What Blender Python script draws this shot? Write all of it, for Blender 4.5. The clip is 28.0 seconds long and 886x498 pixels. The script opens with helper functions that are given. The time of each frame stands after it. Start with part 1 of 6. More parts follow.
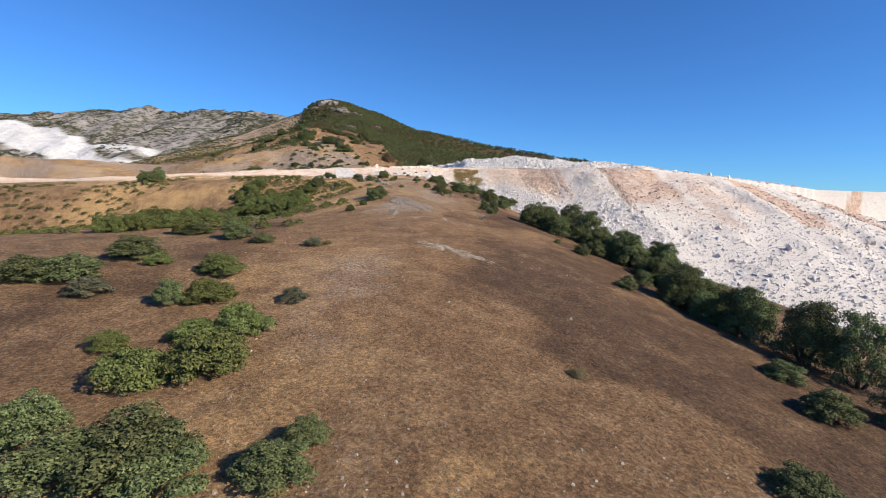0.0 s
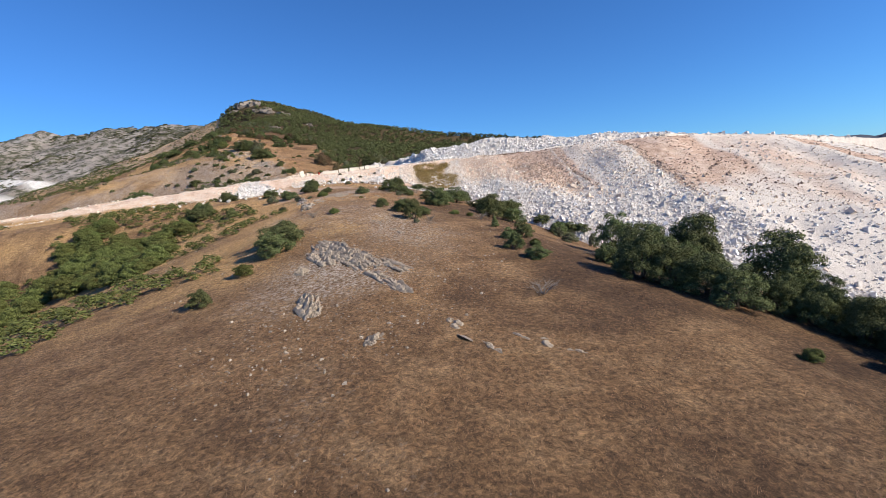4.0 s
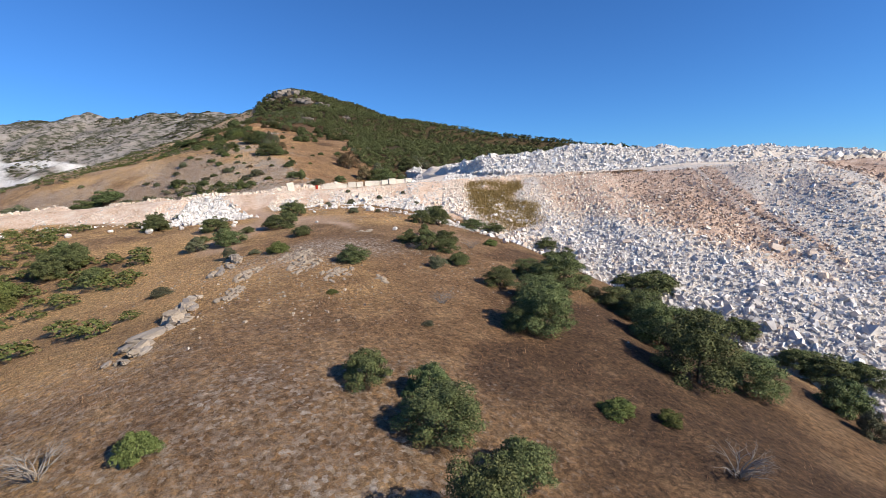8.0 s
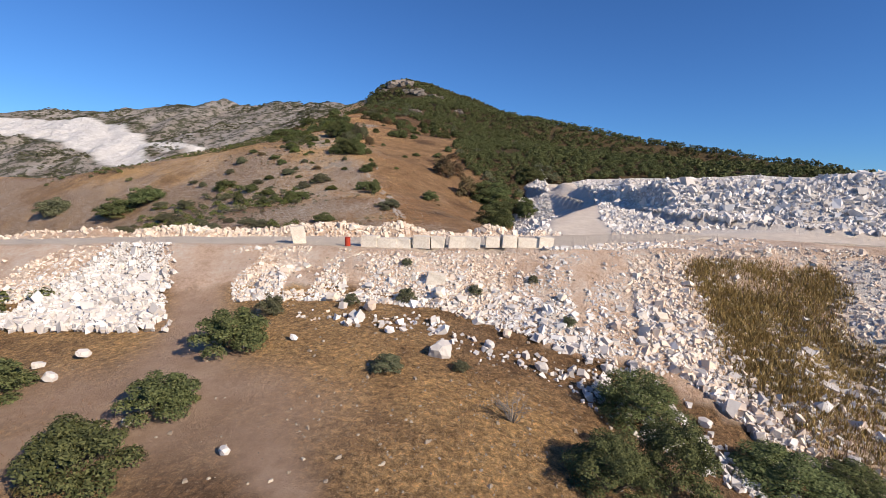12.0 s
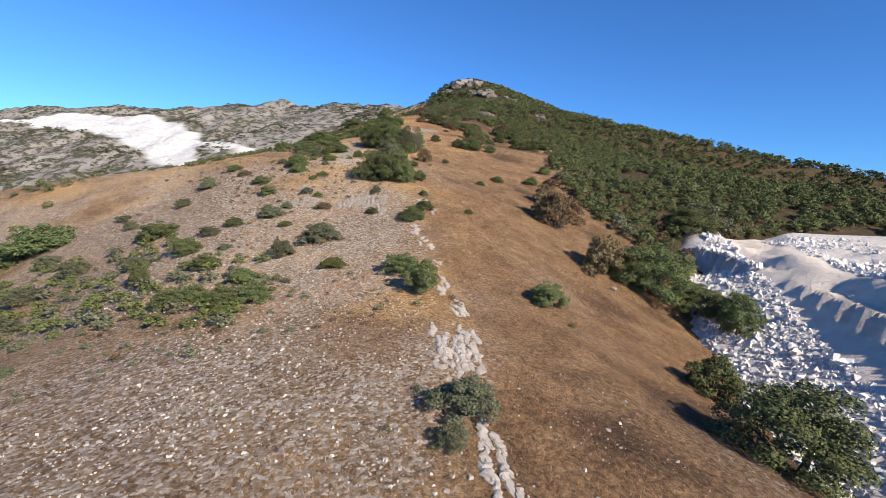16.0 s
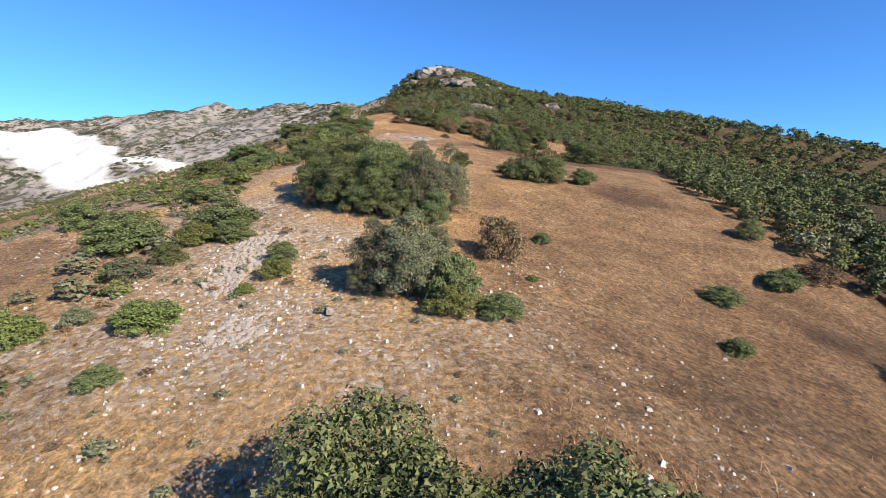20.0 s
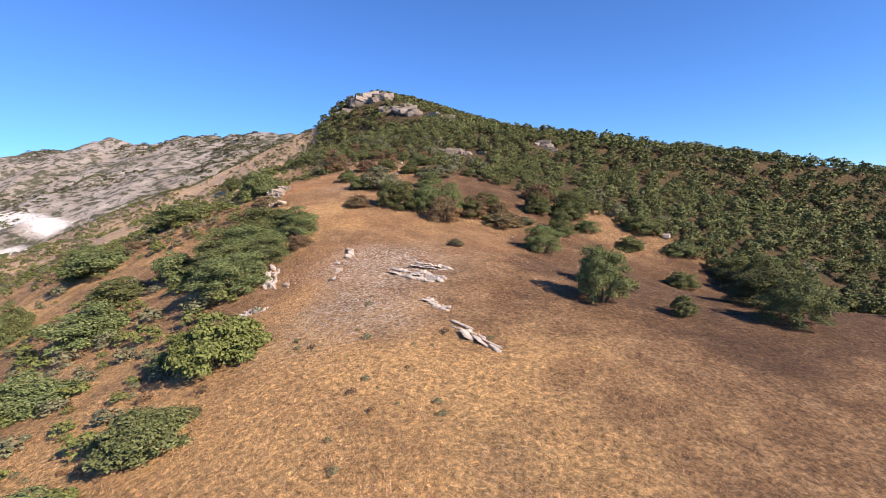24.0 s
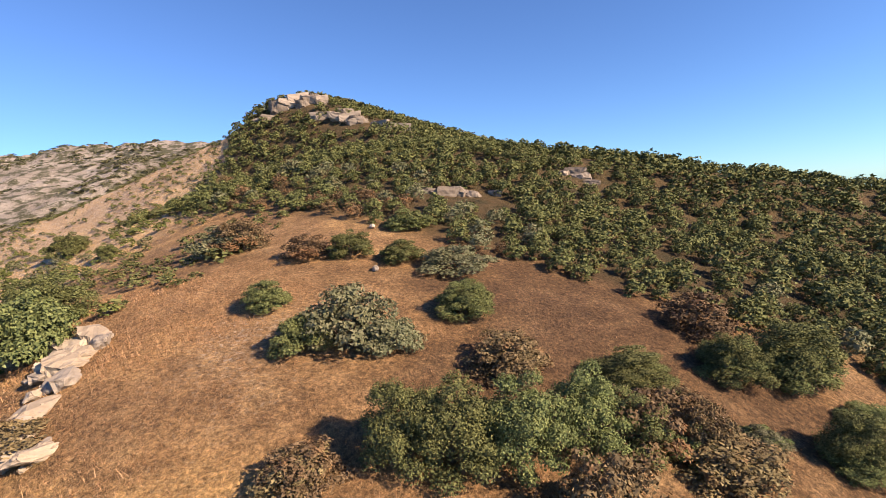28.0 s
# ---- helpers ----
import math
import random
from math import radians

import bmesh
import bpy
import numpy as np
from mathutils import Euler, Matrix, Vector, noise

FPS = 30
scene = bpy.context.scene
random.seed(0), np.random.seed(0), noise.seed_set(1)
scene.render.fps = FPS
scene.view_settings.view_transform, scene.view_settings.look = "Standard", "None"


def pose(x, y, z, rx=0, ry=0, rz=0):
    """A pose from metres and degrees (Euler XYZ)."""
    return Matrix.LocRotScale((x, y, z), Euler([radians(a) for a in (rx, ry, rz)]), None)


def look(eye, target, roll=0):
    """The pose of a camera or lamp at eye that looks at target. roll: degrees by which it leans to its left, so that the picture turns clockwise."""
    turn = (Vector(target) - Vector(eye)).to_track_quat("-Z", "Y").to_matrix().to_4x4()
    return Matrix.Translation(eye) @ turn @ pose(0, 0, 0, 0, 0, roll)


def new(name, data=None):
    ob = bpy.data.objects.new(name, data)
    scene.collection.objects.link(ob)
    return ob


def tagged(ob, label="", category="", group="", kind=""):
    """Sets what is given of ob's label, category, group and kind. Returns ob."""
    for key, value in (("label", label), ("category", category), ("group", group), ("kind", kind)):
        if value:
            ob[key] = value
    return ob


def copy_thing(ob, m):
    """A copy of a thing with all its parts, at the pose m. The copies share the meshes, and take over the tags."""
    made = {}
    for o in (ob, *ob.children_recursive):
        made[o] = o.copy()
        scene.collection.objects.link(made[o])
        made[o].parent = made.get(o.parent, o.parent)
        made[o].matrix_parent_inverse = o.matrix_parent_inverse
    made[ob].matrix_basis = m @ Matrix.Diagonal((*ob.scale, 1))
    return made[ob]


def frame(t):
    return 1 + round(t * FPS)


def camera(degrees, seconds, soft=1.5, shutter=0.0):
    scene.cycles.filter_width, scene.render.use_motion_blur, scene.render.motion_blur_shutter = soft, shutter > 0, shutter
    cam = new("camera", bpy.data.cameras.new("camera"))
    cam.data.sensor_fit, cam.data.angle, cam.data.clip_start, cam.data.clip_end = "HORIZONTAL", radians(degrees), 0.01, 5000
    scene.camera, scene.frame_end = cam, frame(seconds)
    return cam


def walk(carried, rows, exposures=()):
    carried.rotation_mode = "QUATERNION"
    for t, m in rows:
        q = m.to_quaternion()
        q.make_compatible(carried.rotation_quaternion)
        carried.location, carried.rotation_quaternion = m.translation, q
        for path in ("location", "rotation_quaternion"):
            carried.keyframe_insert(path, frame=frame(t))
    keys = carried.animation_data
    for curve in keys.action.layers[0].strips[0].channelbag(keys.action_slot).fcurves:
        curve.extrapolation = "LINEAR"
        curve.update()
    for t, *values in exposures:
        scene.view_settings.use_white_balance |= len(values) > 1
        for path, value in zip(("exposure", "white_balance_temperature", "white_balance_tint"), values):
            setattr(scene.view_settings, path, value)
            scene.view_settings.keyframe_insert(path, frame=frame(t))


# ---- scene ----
cam = camera(85.65, 28.0, 0.4)
PATH = [
    (0, (0.003, 0.001, 16.000), (0.003, 9.956, 14.914), 1.83),
    (0.5, (-0.889, 9.902, 16.949), (-0.893, 19.855, 15.840), 1.19),
    (1, (-1.830, 19.203, 17.850), (-1.686, 29.149, 16.681), 0.26),
    (1.5, (-2.568, 28.194, 18.695), (-2.294, 38.133, 17.490), -0.53),
    (2, (-3.325, 36.978, 19.561), (-2.870, 46.905, 18.298), -1.88),
    (2.5, (-4.175, 45.611, 20.057), (-3.467, 55.517, 18.746), -3.38),
    (4.5, (-3.242, 80.872, 21.679), (-2.362, 90.764, 20.505), -5.26),
    (5, (-2.901, 89.465, 22.230), (-2.091, 99.382, 21.227), -5.04),
    (5.5, (-2.687, 97.862, 22.645), (-1.999, 107.806, 21.838), -4.04),
    (6, (-2.558, 105.412, 22.864), (-1.998, 115.371, 22.142), -2.86),
    (6.5, (-2.221, 113.233, 23.996), (-1.811, 123.193, 23.195), -2.49),
    (7, (-2.071, 120.960, 25.367), (-1.794, 130.914, 24.446), -2.31),
    (7.5, (-2.016, 128.828, 26.831), (-1.856, 138.773, 25.795), -2.10),
    (8, (-2.009, 136.413, 28.299), (-1.950, 146.340, 27.090), -1.73),
    (8.5, (-2.082, 143.441, 29.253), (-2.116, 153.359, 27.977), -1.14),
    (9, (-2.270, 151.267, 30.232), (-2.566, 161.179, 28.945), -0.14),
    (9.5, (-2.803, 158.872, 31.198), (-3.476, 168.773, 29.964), 0.47),
    (10, (-3.619, 166.343, 31.867), (-4.628, 176.224, 30.710), 0.93),
    (10.5, (-4.511, 173.890, 32.794), (-5.877, 183.725, 31.615), 1.52),
    (11, (-5.589, 181.169, 33.803), (-7.258, 190.950, 32.560), 2.12),
    (11.5, (-6.738, 188.156, 34.671), (-8.655, 197.890, 33.417), 2.23),
    (12, (-8.629, 196.241, 35.718), (-10.724, 205.938, 34.458), 2.50),
    (12.5, (-10.805, 203.524, 37.360), (-13.033, 213.186, 36.065), 2.93),
    (13, (-12.889, 211.639, 38.971), (-15.287, 221.253, 37.617), 2.78),
    (13.5, (-15.110, 219.236, 40.362), (-17.656, 228.801, 38.938), 2.90),
    (15.5, (-27.846, 250.681, 42.989), (-30.932, 260.114, 41.771), 5.04),
    (16, (-32.699, 260.570, 44.063), (-35.871, 269.976, 42.852), 4.93),
    (16.5, (-37.653, 270.244, 45.256), (-40.881, 279.630, 44.040), 4.72),
    (17, (-42.393, 279.409, 46.483), (-45.695, 288.763, 45.218), 4.29),
    (17.5, (-47.269, 288.177, 48.112), (-50.581, 297.519, 46.782), 4.08),
    (18, (-51.797, 296.364, 49.244), (-55.047, 305.723, 47.886), 3.39),
    (18.5, (-56.551, 305.216, 50.444), (-59.622, 314.634, 49.074), 3.06),
    (19, (-61.137, 313.468, 51.721), (-64.043, 322.946, 50.406), 2.33),
    (19.5, (-65.968, 322.128, 54.109), (-68.588, 331.683, 52.751), 2.11),
    (20, (-69.967, 330.372, 55.124), (-72.356, 340.002, 53.875), 1.38),
    (20.5, (-73.648, 337.486, 56.594), (-75.832, 347.177, 55.445), 1.11),
    (21, (-77.647, 346.583, 59.154), (-79.762, 356.299, 58.090), 0.64),
    (21.5, (-81.333, 355.157, 61.662), (-83.456, 364.891, 60.808), -0.01),
    (22, (-84.781, 363.015, 64.395), (-86.719, 372.805, 63.759), -0.88),
    (22.5, (-87.855, 369.778, 66.726), (-89.437, 379.627, 66.024), -1.28),
    (24.5, (-97.600, 391.637, 76.506), (-98.340, 401.552, 75.436), -2.76),
    (25, (-100.883, 400.225, 78.815), (-101.137, 410.149, 77.614), -2.63),
    (25.5, (-103.682, 408.220, 80.600), (-103.535, 418.139, 79.335), -2.59),
    (26, (-105.818, 415.787, 82.243), (-105.373, 425.697, 80.984), -2.76),
    (26.5, (-107.468, 423.538, 84.090), (-106.866, 433.447, 82.880), -2.86),
    (27, (-109.025, 430.835, 85.754), (-108.410, 440.747, 84.587), -2.98),
    (27.5, (-110.133, 437.528, 87.046), (-109.591, 447.450, 85.924), -3.53),
    (28, (-110.801, 443.605, 87.714), (-110.445, 453.550, 86.727), -3.99),
]
walk(cam, [(t, look(eye, target, roll)) for t, eye, target, roll in PATH], [(0, 0.45, 6500, 10), (5, 0.45, 6500, 10), (8, 0.4, 6500, 10), (10, 0.4, 6600, 12), (13, 0.08, 6900, 14), (15.5, 0.5, 6500, 10), (19, 0.95, 6600, 10), (22, 0.92, 6600, 10), (25, 1.0, 7500, 24), (28, 1.1, 8600, 22)])

# ---- world, sun, exposure ----
SUN = Vector((0.80, -0.42, 0.56)).normalized()
world = bpy.data.worlds.new("sky")
scene.world = world
world.use_nodes = True
wn = world.node_tree
sky = wn.nodes.new("ShaderNodeTexSky")
sky.sky_type = "NISHITA"
sky.sun_disc = False
sky.sun_elevation = math.asin(SUN.z)
sky.sun_rotation = math.atan2(SUN.x, SUN.y)
sky.altitude = 900.0
sky.air_density = 1.0
sky.dust_density = 0.0
sky.ozone_density = 5.0
back = wn.nodes["Background"]
back.inputs["Strength"].default_value = 0.088
deep = wn.nodes.new("ShaderNodeMix")
deep.data_type, deep.blend_type = "RGBA", "MULTIPLY"
deep.inputs[0].default_value = 1.0
deep.inputs[7].default_value = (0.45, 0.83, 1.24, 1)
wn.links.new(sky.outputs["Color"], deep.inputs[6])
wn.links.new(deep.outputs[2], back.inputs["Color"])
sun = new("sun", bpy.data.lights.new("sun", "SUN"))
sun.data.energy = 5.0
sun.data.angle = radians(0.53)
sun.data.color = (1.0, 0.91, 0.77)
sun.matrix_world = look(SUN * 500, (0, 0, 0))

# ---- numbers of the land ----
# along the ridge: y, x of the crest, height, fall to the west, fall to the east
SPINE_S = np.array([
    (-400, 10, -40.0, 0.08, 0.10), (-60, 2, -7.0, -0.02, 0.14), (0, -4, -2.1, -0.02, 0.17), (45, -6, 3.4, -0.02, 0.17), (77, -6, 8.2, 0.03, 0.15),
    (100, -7.18, 10.8, 0.08, 0.13), (116, -8, 12.2, 0.11, 0.10), (128, -10, 14.1, 0.20, 0.12), (145, -12.58, 16.9, 0.29, 0.17), (161, -15, 20.0, 0.35, 0.22),
    (183, -13, 21.7, 0.25, 0.26), (208, -13, 23.3, 0.08, 0.28), (227, -18, 25.3, 0.08, 0.26)])
SPINE_M = np.array([
    (258, -32, 28.4, 0.06, 0.05), (275, -38, 29.7, 0.12, 0.10), (293, -47, 32.3, 0.17, 0.17), (305, -52, 33.5, 0.10, 0.23), (317, -57, 35.8, 0.02, 0.28),
    (330, -66.5, 41.5, 0.01, 0.30), (343, -76, 47.3, 0.01, 0.32), (357, -82, 50.1, 0.05, 0.30), (373, -89.27, 53.6, 0.11, 0.25), (390, -97, 58.3, 0.16, 0.18),
    (403, -101.5, 60.6, 0.21, 0.14), (416, -106, 62.8, 0.25, 0.09), (436, -110, 65.9, 0.29, 0.04)])
SPINE_N = np.array([
    (455, -118, 70.5, 0.29, 0.18), (473, -129, 76.7, 0.31, 0.22), (496, -127, 81.8, 0.33, 0.26), (513, -125, 84.9, 0.33, 0.23), (530, -121, 89.2, 0.32, 0.26),
    (560, -118, 100.6, 0.32, 0.17), (621, -104, 107.1, 0.32, 0.26), (700, -172, 139.2, 0.37, 0.36), (780, -160, 150.0, 0.37, 0.42), (850, -130, 157.0, 0.38, 0.46),
    (1000, -100, 140.0, 0.30, 0.29), (1500, 0, 40.0, 0.10, 0.10), (4000, 0, -40.0, 0.02, 0.02)])
SPINE = np.concatenate([SPINE_S, SPINE_M, SPINE_N])
# front of the spoil heap: x, y and height of its foot, y and height of its edge
HEAP = np.array([(-2, 236, 26.5, 243, 29.8), (12, 220, 18.0, 248.0, 30.6), (27, 205, 14.2, 247, 31.0), (40, 181, 8.4, 242, 31.0), (60, 158, 1.6, 233, 32.2),
                 (98, 128, -9.0, 226, 31.4), (130, 116, -13.0, 228, 29.4), (170, 108, -17.0, 236, 24.0), (230, 100, -21.0, 260, 10.0), (270, 100, -22.0, 280, 0.0)])
# the haul road: x, y of its south edge, y of its north edge, height
ROAD = np.array([(-400, 262, 270, 0.0), (-250, 238, 246, 13.0), (-131, 230, 238, 22.0), (-90, 234, 242, 25.8), (-60, 238.5, 247.5, 27.9), (-36, 241, 251.0, 29.2),
                 (-24, 241.2, 254.5, 29.5), (-8, 243.8, 258.5, 30.4), (0, 250.5, 261, 30.8), (14, 260.5, 269, 31.2), (40, 254, 268, 31.6), (110, 236, 262, 30.6), (260, 285, 300, 4.0)])


def verge(x):
    """y of the embankment's edge, which leaves the road where it bends off."""
    return np.interp(x, ROAD[:, 0], ROAD[:, 1]) - np.interp(x, [-9, 0, 14, 40, 80], [0, 4.6, 12.5, 10, 0])


def smooth(a, b, v):
    t = np.clip((v - a) / (b - a), 0, 1)
    return t * t * (3 - 2 * t)


def grain(x, y, size, seed=0):
    """Value noise in -1..1 with cells of the given size, for arrays."""
    x, y = np.asarray(x, float) / size + 37.13 * seed, np.asarray(y, float) / size - 11.7 * seed
    i, j = np.floor(x).astype(np.int64), np.floor(y).astype(np.int64)
    u, v = x - i, y - j
    u, v = u * u * u * (u * (6 * u - 15) + 10), v * v * v * (v * (6 * v - 15) + 10)

    def at(a, b):
        h = (a * 374761393 + b * 668265263 + seed * 974634777) & 0xFFFFFFFF
        h = ((h ^ (h >> 13)) * 1274126177) & 0xFFFFFFFF
        return ((h ^ (h >> 16)) & 0xFFFF) / 32767.5 - 1
    return (at(i, j) * (1 - u) + at(i + 1, j) * u) * (1 - v) + (at(i, j + 1) * (1 - u) + at(i + 1, j + 1) * u) * v


def rough(x, y, size, octaves=4, seed=0, gain=0.5):
    out, amp = 0, 1.0
    for n in range(octaves):
        out = out + amp * grain(x, y, size / 2 ** n, seed + n)
        amp *= gain
    return out


def spine(y):
    """Crest x, height, falls to the west and the east at y, eased between the rows."""
    def eased(k):
        return sum(np.interp(y + d, SPINE[:, 0], SPINE[:, k]) for d in (-6, -3, 0, 3, 6)) / 5
    return eased(1), eased(2), eased(3), eased(4)


def mountain(x, y):
    """The bare grey mountain across the valley to the west."""
    crest = np.interp(x, [-1900, -1300, -900, -640, -570, -450, -300, -230, -120], [40, 120, 157, 174, 176, 179, 171, 140, -60])
    line = np.interp(x, [-1900, -1300, -900, -640, -450, -300, -200], [700, 860, 960, 1000, 990, 950, 900])
    d = y - line
    fold = 7 * rough(x, y * 0.6, 150, 5, 3) + 9 * np.abs(grain(x, y * 0.35, 60, 9))
    return crest - np.where(d < 0, -d * 0.42, d * 0.3) + fold * smooth(-420, -260, -np.abs(d) + 0) - 6


def land(x, y):
    """Height of the natural ground."""
    x, y = np.asarray(x, float), np.asarray(y, float)
    cx, cz, fw, fe = spine(y)
    d = x - cx
    w = np.interp(y, [465, 500, 560, 640], [9.0, 24.0, 28.0, 10.0])
    bow = np.sqrt(d * d + w * w) - w
    far = np.abs(d)
    steep = np.interp(y, [400, 430, 465, 490], [0, 0.12, 0.13, 0]) * np.maximum(d - 20, 0) * (1 - 0.5 * smooth(40, 90, d))
    fall = np.where(d < 0, fw, fe)
    # the sides level out far from the crest
    fold_w = 0.14 * np.maximum(-d - 32, 0) * smooth(258, 285, y) * (1 - smooth(400, 450, y)) * (1 - 0.6 * smooth(110, 200, far))
    fold_e = 0.17 * np.maximum(d - 26, 0) * smooth(30, 90, y) * (1 - smooth(222, 245, y)) * (1 - 0.7 * smooth(110, 260, d))
    fold_e = fold_e + 0.17 * np.maximum(d - 70, 0) * smooth(215, 245, y) * (1 - smooth(300, 370, y)) * (1 - 0.7 * smooth(110, 260, d))
    fold_e = fold_e + 0.10 * np.maximum(d - 18, 0) * smooth(280, 300, y) * (1 - smooth(330, 352, y)) * (1 - smooth(60, 110, d))
    rise_w = 0.06 * np.clip(-d - 35, 0, 70) * smooth(185, 210, y) * (1 - smooth(244, 262, y))
    fold_w = fold_w + 0.15 * np.maximum(-d - 150, 0) * smooth(540, 600, y) * (1 - smooth(800, 900, y))
    z = cz + rise_w - fold_w - fold_e - fall * (bow - 0.45 * np.maximum(far - np.where(d < 0, 130, np.interp(y, [400, 600, 720], [215, 200, 165])), 0)) - steep
    z = np.where(far > 900, np.maximum(z, cz - 160), z)
    relief = 0.55 * rough(x, y, 38, 3, 1) + 0.16 * rough(x, y, 7, 3, 5) + smooth(40, 250, far) * 5 * rough(x, y, 120, 4, 2)
    z = z + relief * (0.35 + 0.65 * smooth(6, 40, far))
    # summit crags
    top = smooth(640, 705, y) * (1 - smooth(760, 820, y))
    z = z + top * smooth(-215, -185, x) * (1 - smooth(-60, -20, x)) * 7
    return z


def heap_at(x, y):
    """Height of the spoil heap's front and top; far below the ground outside it."""
    x, y = np.asarray(x, float), np.asarray(y, float)
    fy, fz, ey, ez = (np.interp(x, HEAP[:, 0], HEAP[:, k]) for k in (1, 2, 3, 4))
    ey = ey + 2.5 * grain(x, y * 0, 17, 4)
    t = (y - fy) / (ey - fy)
    z = np.where(t < 1, fz + (ez - fz) * t, ez + np.maximum(y - ey - 12, 0) * 0.09)
    z = z + 0.9 * rough(x, y, 14, 3, 8) * smooth(-0.1, 0.15, t) * (1 - 0.85 * smooth(0.9, 1.1, t)) + 1.2 * grain(x, y * 0.15, 9, 12) * smooth(0.1, 0.4, t) * (1 - smooth(0.85, 1.0, t))
    z = np.where(y <= 258, z - 7 * (1 - smooth(0, 7, x - HEAP[0, 0])), np.minimum(z, ramp_foot_z(y) + (0.45 + 0.06 * grain(x, y, 6, 14)) * (x - ramp_foot(y))))
    west = np.where(y > 258, ramp_foot(y) - 7, HEAP[0, 0])
    return np.where((x < west) | (t < -0.6) | (y > 385), -50, z)


def ramp_foot(y):
    """x of the foot of the haul ramp's west flank."""
    return np.interp(y, [258, 275, 290, 309, 327, 345, 365, 385], [-13, -15, -16, -15, -16, -18, -14, -6])


def ramp_x(y):
    """Middle of the dusty track that climbs the spoil from the road."""
    return np.interp(y, [258, 268, 279, 300, 318, 345, 380], [-3, -4, -4.5, -3, -2, -5, -6])


def ramp_foot_z(y):
    return np.interp(y, [258, 275, 290, 309, 327, 345, 365, 385], [29.0, 28.2, 26.5, 24.3, 26.0, 31.5, 34.0, 36.0])


def tier_at(x, y):
    """Height of the upper tier of the spoil behind the road."""
    x, y = np.asarray(x, float), np.asarray(y, float)
    south = np.interp(x, [-24, -12, 0, 12, 30, 60, 100, 150, 200], [374, 360, 322, 279, 270, 262, 250, 252, 262])
    base = np.interp(x, [-24, -12, 0, 30, 60, 100, 200], [39, 37, 34.0, 32.4, 32.6, 34, 26])
    high = np.interp(x, [-12, 0, 15, 43, 64, 90, 130, 170, 210], [2.0, 3.6, 4.8, 7.3, 5.2, 3.2, 0.2, -2.5, -7])
    t = (y - south) / 14
    z = base + high * smooth(0, 1, t) + 0.9 * rough(x, y, 9, 3, 21) * smooth(0, .6, t) + np.maximum(y - south - 14, 0) * 0.03
    z = z - 6 * (1 - smooth(-25, -15, x))
    return np.where((t < -0.3) | (x < -24) | (y > 400), -50, z)


def grassy(x, y):
    """Where grass has grown over the west end of the heap."""
    u = x - 4.0 - 0.25 * np.maximum(237 - y, 0) + 1.8 * grain(x, y, 5, 15)
    return smooth(-1.5, 2.0, u) * (1 - smooth(9, 13, u)) * smooth(224, 229, y + 2 * grain(x, y, 4, 16)) * (1 - smooth(243, 247, y))


def ground(x, y):
    """Height of the one ground sheet, with the haul road's bench cut in."""
    x, y = np.asarray(x, float), np.asarray(y, float)
    z = land(x, y)
    ys, yn, zr = (np.interp(x, ROAD[:, 0], ROAD[:, k]) for k in (1, 2, 3))
    wide = (1 - smooth(14, 30, np.abs(x - np.clip(x, -330, 150))))
    on = smooth(-1.2, 0.4, y - ys + 0.6 * grain(x, y, 5, 31)) * (1 - smooth(-0.5, 2.0, y - yn + 0.8 * grain(x, y, 6, 33)))
    side, yb = (y < ys) * (zr > z), verge(x)
    z = np.where(side > 0, np.maximum(z, zr - np.maximum(yb - y, 0) * np.interp(x, [-115, -62], [0.95, 0.45]) + 0.35 * rough(x, y, 5, 3, 41) * smooth(0.5, 3, ys - y)), z)
    berm = np.exp(-((y - yn - 2.6 + 0.5 * grain(x, y, 7, 44)) / 1.5) ** 2) * (0.75 + 0.35 * grain(x, y, 4, 45)) * smooth(-140, -120, x) * (1 - smooth(-16, -9, x))
    z = z * (1 - on) + (zr + 0.05 * rough(x, y, 3, 2, 43)) * on 
    z = np.where(berm > 0.05, np.maximum(z, zr - 1.0 + 2.3 * berm), z)
    return np.where(wide > 0.5, z, land(x, y))


# ---- materials ----
def mat(name, rough_v=0.9, metal=0.0):
    m = bpy.data.materials.new(name)
    m.use_nodes = True
    b = m.node_tree.nodes["Principled BSDF"]
    b.inputs["Roughness"].default_value = rough_v
    b.inputs["Metallic"].default_value = metal
    b.inputs["Specular IOR Level"].default_value = 0.25
    return m, m.node_tree.nodes, m.node_tree.links, b


def noise_node(nodes, links, scale, detail=6.0, rough_v=0.6, vec=None, dist=0.0):
    n = nodes.new("ShaderNodeTexNoise")
    n.inputs["Scale"].default_value = scale
    n.inputs["Detail"].default_value = detail
    n.inputs["Roughness"].default_value = rough_v
    n.inputs["Distortion"].default_value = dist
    if vec is not None:
        links.new(vec, n.inputs["Vector"])
    return n.outputs["Fac"]


def ramp(nodes, links, fac, stops):
    r = nodes.new("ShaderNodeValToRGB")
    el = r.color_ramp.elements
    while len(el) < len(stops):
        el.new(0.5)
    for e, (p, c) in zip(el, stops):
        e.position = p
        e.color = (*c, 1) if len(c) == 3 else c
    links.new(fac, r.inputs["Fac"])
    return r.outputs["Color"]


def mixed(nodes, links, fac, a, b, blend="MIX"):
    n = nodes.new("ShaderNodeMix")
    n.data_type = "RGBA"
    n.blend_type = blend
    for sock, v in ((n.inputs[0], fac), (n.inputs[6], a), (n.inputs[7], b)):
        if isinstance(v, (int, float)):
            sock.default_value = v
        elif isinstance(v, tuple):
            sock.default_value = (*v, 1)
        else:
            links.new(v, sock)
    return n.outputs[2]


